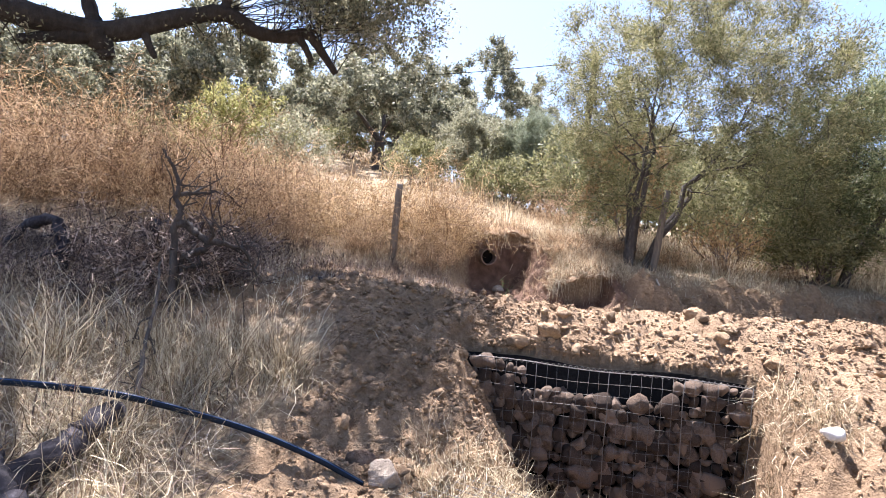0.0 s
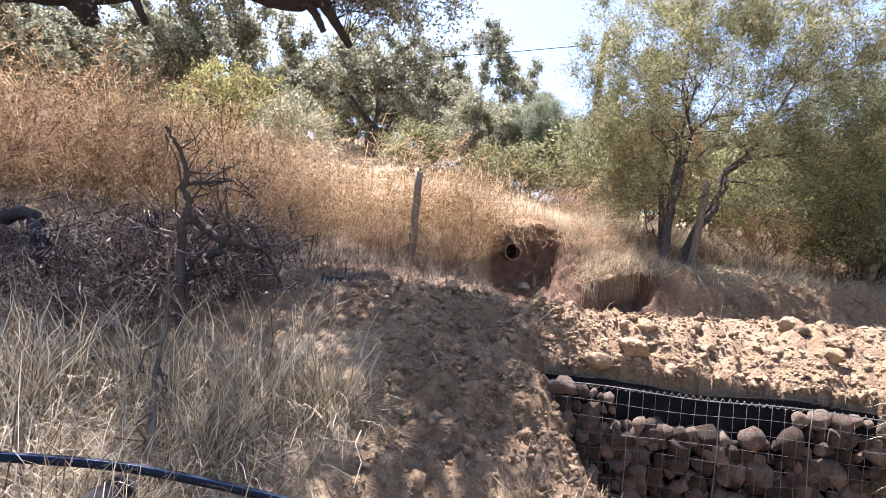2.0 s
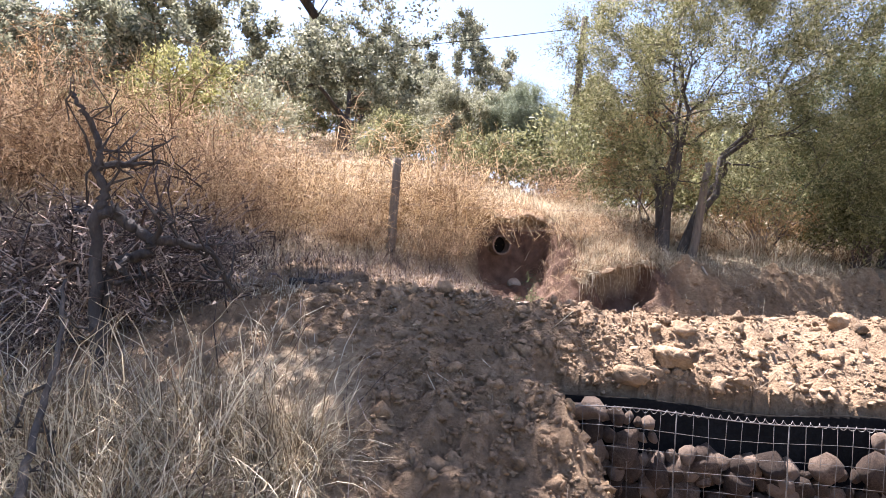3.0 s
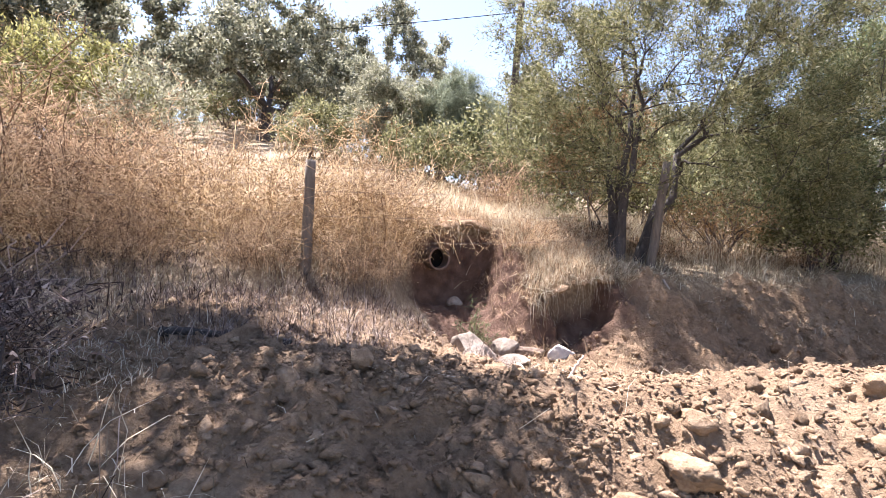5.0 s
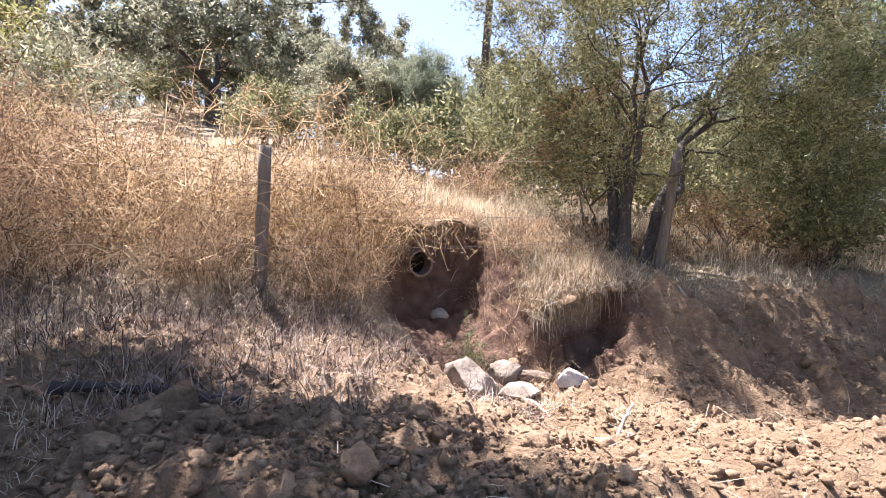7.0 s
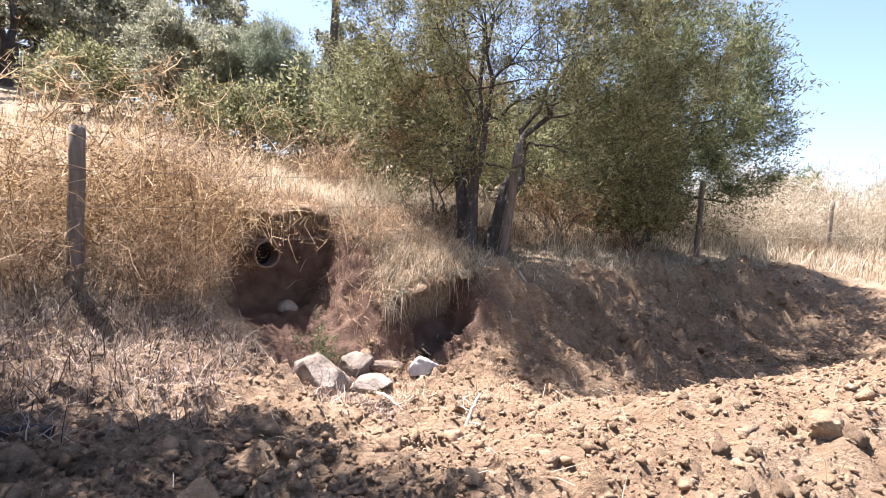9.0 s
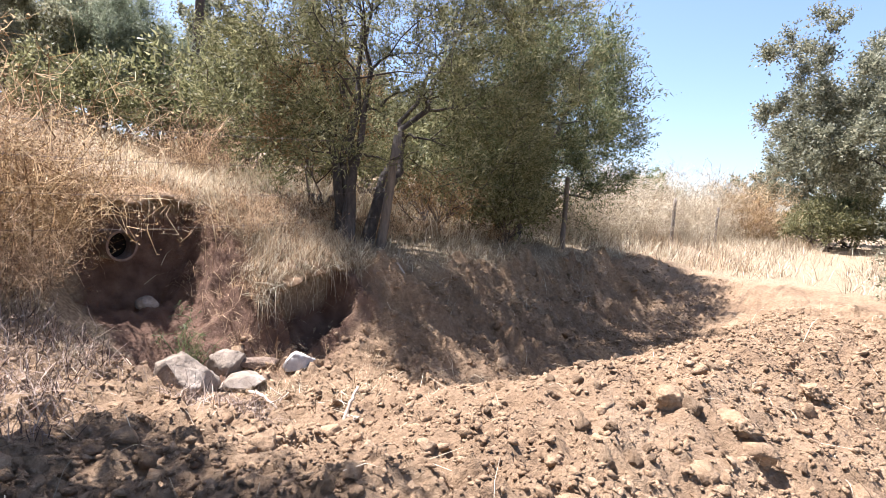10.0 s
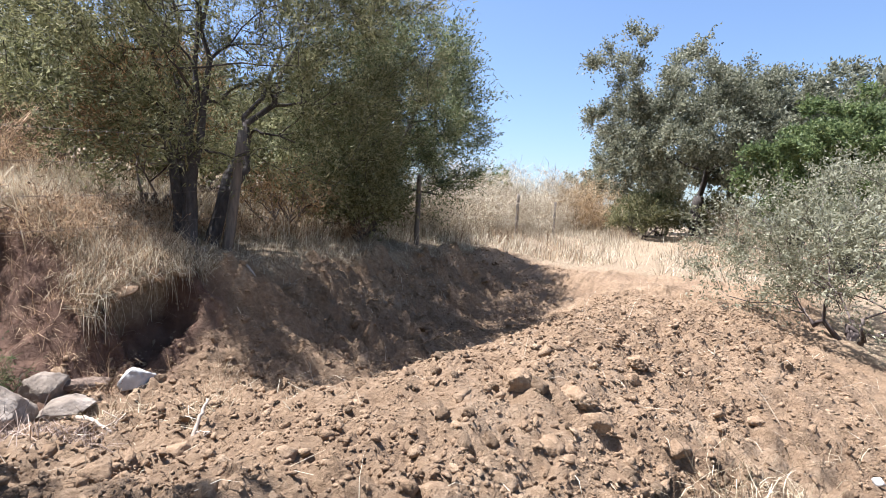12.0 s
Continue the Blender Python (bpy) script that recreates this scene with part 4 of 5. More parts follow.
grass("dry_grass", "rusty stems in the turf above the gully", 22, 5000, (-3.2, 0.4, 0.9, 5.0), 0.22, 1.6, 0.005, M_rust, lambda u, v: smooth(soft_noise(u, v, 0.5, 52), -0.2, 0.6), tuft=0.06)
grass("dry_grass", "tangled straw on the earth wedge in the gully", 23, 2200, (-2.05, -1.35, -0.85, 0.6), 0.2, 3.0, 0.0038, M_rust, lambda u, v: smooth(soft_noise(u, v, 0.25, 53), -0.7, 0.4), curl=1.4)
grass("dry_grass", "dry grass among the stones at the gully's mouth", 24, 2600, (-2.6, -1.0, -2.3, -1.1), 0.16, 2.0, 0.004, M_straw, lambda u, v: smooth(soft_noise(u, v, 0.3, 54), 0.1, 0.6), tuft=0.04, curl=1.2)
grass("dry_grass", "dead brown grass on the bank beside the gully", 28, 10000, (-5.2, -2.75, -2.1, -0.2), 0.22, 2.2, 0.0042, M_dead, lambda u, v: smooth(soft_noise(u, v, 0.35, 57), -0.5, 0.5), seg=3, stray=0.45)
grass("dry_grass", "straw on the bank's face", 17, 7000, (-0.8, 6.4, -1.5, -0.3), 0.14, 2.5, 0.004, M_pale, lambda u, v: smooth(soft_noise(u, v, 0.4, 38), 0.0, 0.7) * smooth(v, -1.5, -0.5), curl=1.2)
grass("dry_grass", "tall dry grass under the olive trees", 18, 22000, (-0.3, 8.5, 0.15, 3.6), 0.42, 1.0, 0.007, M_pale, lambda u, v: smooth(soft_noise(u, v, 0.8, 39), -0.6, 0.5), tuft=0.12)
grass("dry_grass", "straw tuft hanging over the gabion's end", 19, 1100, (-2.05, -1.45, -5.35, -4.75), 0.26, 2.2, 0.0045, M_straw, tuft=0.05, curl=1.2, seg=4, stray=0.4)
grass("dry_grass", "tawny dry grass tufts along the track", 20, 16000, (6.4, 24, -8, 0.5), 0.5, 0.9, 0.009, M_rust, lambda u, v: (1 - bare(u, v)) * smooth(soft_noise(u, v, 1.3, 41), 0.0, 0.7) * (1 - smooth(v, -4.6, -4.0) * (1 - smooth(v, -2.6, -2.0))), tuft=0.12)
grass("dry_straws", "loose pale straws lying on the earth", 7, 900, (-4.5, 5, -6.4, -0.6), 0.22, 6.0, 0.004, M_pale, bare, dz=0.02, curl=0.95)
grass("dry_grass", "dry straw clumps on the pit's edge", 8, 5200, (-4.25, -3.3, -6.3, -5.1), 0.2, 1.8, 0.0036, M_straw, tuft=0.06, seg=4, stray=0.4)
grass("dry_grass", "far dry grass on the hillside", 9, 26000, (-30, 40, 8, 45), 0.4, 0.6, 0.03, M_straw, tuft=0.2)


for k, (x, y, size) in enumerate([(-2.95, 2.8, 1.0), (-2.6, 2.95, 0.75), (-3.3, 2.45, 0.9), (-2.75, 2.35, 0.7), (-3.55, 2.0, 0.85), (-2.55, 1.75, 0.6)]):
    rng = np.random.RandomState(120 + k)
    off = rng.normal(0, 0.13 * size, (600, 2))
    foot = np.stack([off[:, 0], off[:, 1], ground_z(x + off[:, 0], y + off[:, 1]) - at(x, y)[2] - 0.01], 1)
    way = np.arctan2(off[:, 1], off[:, 0]) + rng.normal(0, 0.8, 600)
    thing("grass_tuft", "large drooping tuft of straw-coloured dry grass", "grass tuft", at(x, y), "straw tufts beside the path", data=mesh("grass_tuft", *blades(rng, foot, 0.5 * size, 0.0042, 0.9, 1.9, way, 6, 0.26), M_straw))


def shrub(name, label, base, radius, height, seed, mat, stems=420, flakes=5200, twigs=8, width=0.0062, category="shrub", group="", flake=(0.028, 0.017), arch=1.0, mess=1.5):
    """A tangle of thin arching stems with side twigs and small withered leaves."""
    rng = np.random.RandomState(seed)
    mess = mess * min(1.0, height)
    n, m = stems, 7
    a = rng.uniform(0, 2 * np.pi, n)
    rad = radius * np.sqrt(rng.uniform(0, 1, n))
    foot = np.stack([np.cos(a), np.sin(a), 0 * a], 1) * (rad * 0.65)[:, None]
    lump = 0.75 + 0.35 * soft_noise(np.cos(a) * rad, np.sin(a) * rad, radius * 0.5, seed)
    H = height * lump ** 2 * 1.1 * rng.uniform(0.45, 1.1, n) * (1 - 0.35 * (rad / radius) ** 2)
    out = np.stack([np.cos(a), np.sin(a), 0 * a], 1) * (radius * rng.uniform(0.1, 0.6, n) * arch)[:, None]
    t = np.linspace(0, 1, m)[None, :, None]
    pts = foot[:, None] + out[:, None] * t ** 1.7 + np.array([0, 0, 1.0]) * (H[:, None, None] * (t * 1.25 - 0.25 * t ** 3)) + np.cumsum(rng.normal(0, 0.065 * mess, (n, m, 3)), axis=1) * np.array([1, 1, 0.7])
    def strips(p, w):
        k, m = p.shape[:2]
        b = rng.uniform(0, np.pi, k)
        side = np.stack([np.cos(b), np.sin(b), 0.3 * np.sin(b * 3)], 1)[:, None] * (w * np.linspace(1, 0.5, m))[None, :, None] / 2
        v = np.stack([p - side, p + side], 2).reshape(-1, 3)
        i = (np.arange(k) * m * 2)[:, None] + (np.arange(m - 1) * 2)[None]
        return v, np.stack([i, i + 1, i + 3, i + 2], -1).reshape(-1, 4)
    pile = Pile()
    pile.add(*strips(pts, width))
    n2, m2 = max(10, stems // 7), 8
    a2 = rng.uniform(0, 2 * np.pi, n2)
    o2 = np.stack([np.cos(a2), np.sin(a2), 0 * a2], 1)
    t2 = np.linspace(0, 1, m2)[None, :, None]
    h2 = (height * rng.uniform(0.7, 1.3, n2))[:, None, None]
    arcs = o2[:, None] * radius * rng.uniform(0.0, 0.5, (n2, 1, 1)) + o2[:, None] * radius * rng.uniform(0.2, 0.9, (n2, 1, 1)) * t2 ** 1.4 + np.array([0, 0, 1.0]) * h2 * (1.7 * t2 - 0.8 * t2 ** 2.2)
    arcs = arcs + np.cumsum(rng.normal(0, 0.07 * mess, (n2, m2, 3)), axis=1)
    pile.add(*strips(arcs, width * 2.0))
    j = rng.randint(2, m, n * twigs)
    i = np.repeat(np.arange(n), twigs)
    q = np.concatenate([pts[i, j], arcs[rng.randint(0, n2, n2 * 14), rng.randint(2, m2, n2 * 14)]])
    d = unit(rng.normal(size=q.shape) + [0, 0, 0.2]) * (rng.uniform(0.1, 0.5, len(q)) * height / 1.4)[:, None]
    tw = np.stack([q, q + d * 0.5 + rng.normal(0, 0.015, q.shape), q + d + rng.normal(0, 0.03, q.shape)], 1)
    tw[:, 1] += rng.normal(0, 0.035 * mess, q.shape)
    side = unit(np.cross(d, rng.normal(size=d.shape))) * width * 0.5
    k = np.arange(len(q))[:, None] * 6
    v = np.stack([tw[:, 0] - side, tw[:, 0] + side, tw[:, 1] + side * 0.8, tw[:, 1] - side * 0.8, tw[:, 2] + side * 0.4, tw[:, 2] - side * 0.4], 1).reshape(-1, 3)
    pile.add(v, np.concatenate([k + [0, 1, 2, 3], k + [3, 2, 4, 5]]))
    ob = thing(name, label, category, base, group)
    part("stem_tangle", pile.mesh("stem_tangle", mat), ob)
    w = rng.randint(0, len(tw), flakes)
    part("foliage", mesh("foliage", *leaf_quads(rng, tw[w, rng.randint(1, 3, flakes)] + rng.normal(0, 0.02, (flakes, 3)), *flake, single=True), mat), ob)
    return ob


GOLD = "golden-brown dry shrub tangled along the fence"
s1 = shrub("dry_shrub", GOLD, at(*to_xy(-3.55, 0.55)), 0.9, 1.1, 1, M_gold, stems=190, flakes=4200, group="dry shrubs along the fence")
s2 = shrub("dry_shrub", GOLD, at(*to_xy(-5.0, 0.75)), 1.0, 1.15, 2, M_gold, stems=190, flakes=4200, group="dry shrubs along the fence")
s3 = shrub("dry_shrub", "rust-brown dry shrub tangled along the fence", at(*to_xy(-6.4, 0.55)), 1.0, 1.2, 3, M_rust, stems=190, flakes=4200, group="dry shrubs along the fence")
for k, (src, u, v, s) in enumerate([(s2, -4.4, 1.3, 0.95), (s3, -5.7, 1.7, 1.0), (s3, -7.5, 0.9, 1.25), (s3, -8.6, 0.6, 1.15), (s3, -7.4, 2.2, 1.1), (s1, -8.8, 2.0, 1.35), (s3, -10.2, 1.3, 1.4), (s3, -9.6, 0.2, 0.95),
                                    (s3, -3.3, 1.45, 0.7), (s1, -6.3, 2.8, 0.85), (s2, -11.6, 1.8, 1.3), (s1, -12.4, 0.6, 1.1), (s1, -9.8, 3.2, 1.1), (s2, -8.0, 3.4, 0.8), (s1, -7.0, -0.1, 0.75), (s2, -13.8, 2.0, 1.3),
                                    (s1, -3.35, 0.35, 0.5), (s3, -3.2, 0.9, 0.55), (s3, -5.8, 0.1, 0.6), (s3, -4.6, 0.05, 0.5), (s3, -3.6, -0.1, 0.45)]):
    ob = copy_thing(src, pose(*at(*to_xy(u, v)), 0, 0, k * 77))
    ob.scale = (s, s, s)
pale = shrub("dry_shrub", "pale dry shrub beside the fence", at(*to_xy(8.2, 1.1)), 0.9, 1.2, 4, M_pale, stems=380, flakes=5000, width=0.006, group="pale shrubs by the track")
for k, (u, v, s) in enumerate([(6.6, 1.0, 0.8), (9.8, 0.9, 1.1), (11.8, 1.2, 1.2), (13.4, 0.8, 1.2), (15.2, 1.4, 1.3), (17.2, 0.9, 1.3), (10.6, 2.6, 1.3), (13.8, 3.0, 1.3), (18.6, 2.4, 1.5), (21.0, 1.0, 1.5), (5.9, 1.6, 0.7),
                               (24, -6.2, 1.3), (21, -6.0, 1.1), (27, -5.8, 1.5), (17.5, -6.4, 1.0)]):
    ob = copy_thing(pale, pose(*at(*to_xy(u, v)), 0, 0, k * 61))
    ob.scale = (s, s, s)
mound = shrub("dry_shrub", "large rounded golden dry bush by the track", at(15.0, 22.6), 1.7, 2.1, 6, M_gold, stems=500, flakes=7000, width=0.012, flake=(0.04, 0.02))
shrub("dry_shrub", "bare twiggy brown shrub at the pole's foot", at(-3.9, 12.6), 0.9, 0.95, 7, M_rust, stems=240, flakes=1200, width=0.006)
ov = shrub("dry_shrub", "matted grey-brown roots and stems hanging over the gully", at(*to_xy(-1.45, 0.5)), 0.5, 0.26, 8, M_rust, stems=170, flakes=700, width=0.003, arch=1.2)
for k, (u, v, s) in enumerate([(-0.9, 0.25, 0.7), (0.6, 0.6, 1.0), (1.6, 0.7, 1.1), (2.8, 0.6, 1.0), (-0.5, 0.9, 1.2), (-1.2, 0.8, 0.8)]):
    ob = copy_thing(ov, pose(*at(*to_xy(u, v)), 0, 0, k * 50))
    ob.scale = (s, s, s)


def overhang(name, label, u0, u1, back, front, drop, thick, seed):
    """A lip of turf that juts out over a hollow in the bank, ragged along its edge."""
    m, k = 46, 9
    uu_, tt = np.meshgrid(np.linspace(u0, u1, m), np.linspace(0, 1, k), indexing="ij")
    edge = front + 0.11 * soft_noise(uu_, uu_ * 0, 0.16, seed) + 0.05 * soft_noise(uu_, uu_ * 0, 0.05, seed + 1)
    ends = np.clip(np.minimum(uu_ - u0, u1 - uu_) / 0.15, 0, 1) ** 0.5
    vv_ = back + (edge - back) * tt * (0.3 + 0.7 * ends)
    bx, by = to_xy(uu_, back)
    x, y = to_xy(uu_, vv_)
    top = ground_z(bx, by) + 0.01 - drop * tt ** 1.5 + 0.035 * soft_noise(x, y, 0.09, seed + 2) + 0.02 * soft_noise(x, y, 0.04, seed + 3)
    low = top - thick * (1.15 - tt ** 2) - 0.03 * soft_noise(x, y, 0.07, seed + 4) ** 2
    v = np.concatenate([np.stack([x, y, top], -1).reshape(-1, 3), np.stack([x, y, low], -1).reshape(-1, 3)])
    i = np.arange(m * k).reshape(m, k)
    q = np.stack([i[:-1, :-1], i[1:, :-1], i[1:, 1:], i[:-1, 1:]], -1).reshape(-1, 4)
    rim = np.stack([i[:-1, -1], i[1:, -1], i[1:, -1] + m * k, i[:-1, -1] + m * k], -1)
    sides = np.concatenate([np.stack([i[r, :-1], i[r, 1:], i[r, 1:] + m * k, i[r, :-1] + m * k], -1) for r in (0, -1)])
    thing(name, label, "turf", data=mesh(name, v, np.concatenate([q, q[:, ::-1] + m * k, rim, sides]), M_clod))


overhang("turf_lip", "ragged lip of dry turf over the hollow in the bank", -1.72, -0.64, -0.12, -0.42, 0.13, 0.08, 71)
overhang("turf_lip", "ragged lip of dry turf over the gully's red wall", -3.1, -1.75, 1.08, 0.74, 0.12, 0.1, 81)
strands = Pile()
r_ = np.random.RandomState(91)
for k in range(230):
    if k % 5:
        u, v, back = -1.8 + 1.1 * r_.uniform() ** 1.4, -0.2 - 0.26 * r_.uniform() ** 0.5, -0.12
    else:
        u, v, back = r_.uniform(-2.95, -1.75), 1.0 - 0.32 * r_.uniform() ** 0.5, 1.05
    x, y = to_xy(u, v)
    p = np.array([float(x), float(y), gz_(*(float(a) for a in to_xy(u, back))) - 0.3 * (back - v) + 0.03])
    d = np.array([-V[0], -V[1], 0]) * r_.uniform(0.02, 0.12) + np.array([U[0], U[1], 0]) * r_.normal(0, 0.06)
    L = r_.uniform(0.08, 0.36)
    strands.add(*tube([p - d, p + d * 0.6 - [0, 0, L * 0.15], p + d * 0.9 - [0, 0, L * 0.6], p + d * 1.0 + r_.normal(0, 0.03, 3) - [0, 0, L]], np.array([0.004, 0.003, 0.002, 0.001]) * r_.uniform(0.25, 0.9), 4))
tagged(new("hanging_roots", strands.mesh("hanging_roots", M_pale)), "pale dry straw and roots hanging over the hollow in the bank", "roots", kind="stuff")


def thatch(label, seed, n, u0, u1, back, front, drop, mat):
    """Dry grass that lies on a turf lip and hangs over its edge."""
    rng = np.random.RandomState(seed)
    u, t = rng.uniform(u0, u1, n), rng.uniform(-0.5, 0.95, n)
    v = back + (front - back) * t
    x, y = to_xy(u, v)
    z = np.where(t > 0, ground_z(*to_xy(u, back + 0 * u)) - drop * np.maximum(t, 0) ** 1.5, ground_z(x, y)) + 0.015
    way = math.atan2(-V[1], -V[0]) + rng.normal(0, 0.9, n)
    tagged(new("dry_grass", mesh("dry_grass", *blades(rng, np.stack([x, y, z], 1), 0.2, 0.0042, 1.8, 1.3, way, 4, 0.35), mat)), label, "grass", kind="stuff")


thatch("pale straw thatch over the hollow in the bank", 95, 2400, -1.75, -0.62, -0.12, -0.42, 0.13, M_pale)
thatch("brown dead grass hanging over the hollow in the bank", 96, 1100, -1.85, -0.9, -0.12, -0.42, 0.13, M_rust)
thatch("rusty dead grass over the gully's red wall", 97, 1500, -3.1, -1.75, 1.08, 0.74, 0.12, M_rust)


# ---- dead brush in the oak's shade ----
def dead_limb(name, label, pts, r0, r1, mat, seed, twigs=8, tw_len=0.35, category="branch"):
    rng = np.random.RandomState(seed)
    p = np.array(pts, dtype=float)
    t = np.linspace(0, len(p) - 1, len(p) * 6)
    q = np.stack([np.interp(t, np.arange(len(p)), p[:, k]) for k in range(3)], 1)
    for _ in range(3):
        q[1:-1] = (q[:-2] + q[1:-1] * 2 + q[2:]) / 4
    q[1:-1] += rng.normal(0, r0 * 0.18, q[1:-1].shape)
    pile = Pile()
    pile.add(*tube(q, np.linspace(r0, r1, len(q)) * (1 + rng.normal(0, 0.15 if category == "log" else 0.08, len(q))), 8))
    for _ in range(twigs):
        k = rng.randint(len(q) // 4, len(q))
        d = unit(rng.normal(size=3) + [0, 0, 0.3]) * tw_len * rng.uniform(0.5, 1.4)
        c = q[k]
        w = [c, c + d * 0.4 + rng.normal(0, 0.03, 3), c + d * 0.75 + rng.normal(0, 0.05, 3), c + d + rng.normal(0, 0.06, 3)]
        pile.add(*tube(w, np.linspace(max(r1, 0.008), 0.0025, 4), 5))
        for _ in range(3):
            e = np.array(w[2]) + unit(rng.normal(size=3)) * tw_len * 0.4
            pile.add(*tube([w[2], (w[2] + e) / 2 + rng.normal(0, 0.02, 3), e], [0.004, 0.003, 0.0015], 4))
    return thing(name, label, category, data=pile.mesh(name, mat, True))


dead_limb("dead_branch", "twisted dead branch standing out of the brush", [(-3.75, 2.95, gz_(-3.75, 2.95) - 0.1), (-3.82, 2.95, 1.09), (-3.84, 2.96, 1.3), (-3.85, 2.94, 1.46), (-3.82, 2.98, 1.58), (-3.89, 2.95, 1.68), (-3.87, 2.97, 1.77), (-3.92, 2.96, 1.88), (-3.94, 2.9, 1.98), (-4.0, 2.88, 2.05)], 0.032, 0.008, M_bark, 1, 9, 0.3)
dead_limb("dead_branch", "hooked dead branch lying on the brush", [(-3.85, 2.95, 1.47), (-3.8, 3.02, 1.49), (-3.72, 3.05, 1.41), (-3.62, 3.09, 1.36), (-3.63, 3.08, 1.29), (-3.78, 3.04, 1.25), (-3.81, 3.0, 1.21), (-3.8, 3.0, 0.8)], 0.03, 0.02, M_bark, 2, 7, 0.22)
dead_limb("dead_branch", "thin dead side branch in the brush", [(-3.89, 2.95, 1.68), (-3.89, 3.04, 1.73), (-3.87, 3.15, 1.74), (-3.84, 3.27, 1.77)], 0.018, 0.008, M_bark, 3, 5, 0.2)
dead_limb("dead_branch", "thin dead side branch in the brush", [(-3.62, 3.09, 1.36), (-3.6, 3.27, 1.35), (-3.59, 3.43, 1.32), (-3.6, 3.6, 1.1)], 0.025, 0.01, M_bark, 13, 7, 0.25)
dead_limb("dead_branch", "thin bent stick leaning in the dry grass", [(-2.62, 1.95, 0.3), (-2.75, 2.05, 0.6), (-3.1, 2.3, 0.72), (-3.25, 2.45, 0.95), (-3.4, 2.55, 1.2)], 0.018, 0.006, M_bark, 4, 5, 0.2)
dead_limb("burnt_log", "charred stump leaning out of the brush", [(-5.75, 3.7, 0.7), (-5.65, 3.75, 1.1), (-5.5, 3.84, 1.42), (-5.42, 3.86, 1.5)], 0.075, 0.06, M_burnt, 5, 1, 0.1, "log")
dead_limb("burnt_log", "charred forked log lying in the dry grass", [(-2.1, 1.05, 0.32), (-2.3, 1.25, 0.38), (-2.5, 1.6, 0.42), (-2.62, 1.85, 0.5)], 0.065, 0.06, M_burnt, 6, 0, 0.1, "log")
dead_limb("burnt_log", "charred broken log in the dry grass", [(-2.75, 1.25, 0.33), (-2.55, 1.3, 0.4), (-2.3, 1.2, 0.42), (-2.0, 1.2, 0.36)], 0.055, 0.045, M_burnt, 7, 0, 0.1, "log")
dead_limb("burnt_log", "dark fallen branch at the brush's edge", [(-5.9, 2.6, 0.9), (-5.6, 2.7, 1.35), (-5.2, 2.75, 1.45), (-4.9, 2.7, 1.25), (-4.85, 2.7, 0.9)], 0.05, 0.03, M_burnt, 8, 5, 0.3, "log")
brush = shrub("dead_brush", "dark heap of dead twigs and withered leaves", at(-4.8, 3.75), 0.7, 0.45, 21, M_dead, stems=300, flakes=3600, width=0.0085, category="brush", flake=(0.034, 0.018), mess=2.6, arch=1.1, group="heaps of dead brush")
for k, (x, y, s) in enumerate([(-4.5, 3.4, 1.0), (-5.2, 3.0, 0.6), (-4.2, 2.75, 0.55), (-6.0, 3.2, 0.55), (-5.4, 4.2, 0.6), (-6.6, 2.6, 0.6), (-4.9, 2.4, 0.5), (-5.8, 2.5, 0.5)]):
    ob = copy_thing(brush, pose(*at(x, y), 0, 0, k * 70))
    ob.scale = (s, s, s)


ROOT = "pale dry root sticking out of the earth"
for k, pts in enumerate([[(-1.2, 9.25, 1.4), (-1.05, 9.05, 1.15), (-0.95, 8.9, 0.98)], [(-2.95, 8.55, 0.62), (-2.8, 8.6, 0.66), (-2.6, 8.75, 0.75), (-2.5, 8.8, 0.9)], [(-3.0, 8.4, 0.6), (-2.75, 8.5, 0.62), (-2.55, 8.5, 0.7)],
                         [(-1.95, 6.1, 0.7), (-1.92, 6.2, 0.86), (-1.85, 6.3, 0.98)], [(-2.5, 7.2, 0.66), (-2.4, 6.95, 0.72), (-2.3, 6.8, 0.68)]]):
    dead_limb("root", ROOT, pts, 0.016, 0.007, M_stick, 60 + k, 1, 0.12, "root")
dead_limb("burnt_log", "dark stick half buried in the earth", [(-4.6, 5.3, 1.02), (-4.2, 5.45, 1.02), (-3.7, 5.5, 1.0)], 0.03, 0.02, M_bark, 66, 0, 0.1, "log")
shrub("green_sprig", "small green weed growing in the gully", at(-3.05, 7.95), 0.13, 0.3, 67, M_olive2, stems=14, flakes=260, twigs=4, category="weed", flake=(0.03, 0.012))


# ---- hose ----
rng = np.random.RandomState(9)
hp = np.array([(-4.2, 0.9, 0.5), (-3.4, 1.28, 0.6), (-2.87, 1.56, 0.62), (-2.56, 1.84, 0.585), (-2.13, 2.27, 0.42), (-1.8, 2.5, 0.27), (-1.62, 2.62, 0.16)])
t = np.linspace(0, len(hp) - 1, 60)
hq = np.stack([np.interp(t, np.arange(len(hp)), hp[:, k]) for k in range(3)], 1)
for _ in range(12):
    hq[1:-1] = (hq[:-2] + hq[1:-1] * 2 + hq[2:]) / 4
hose = thing("hose", "black plastic water hose lying across the dry grass", "hose")
part("tube", mesh("tube", *tube(hq, 0.0175, 14), M_hose, True), hose)
part("stripe", mesh("stripe", *tube(hq + [0.005, -0.009, 0.0137], 0.003, 5), M_stripe, True), hose, "thin blue stripe")


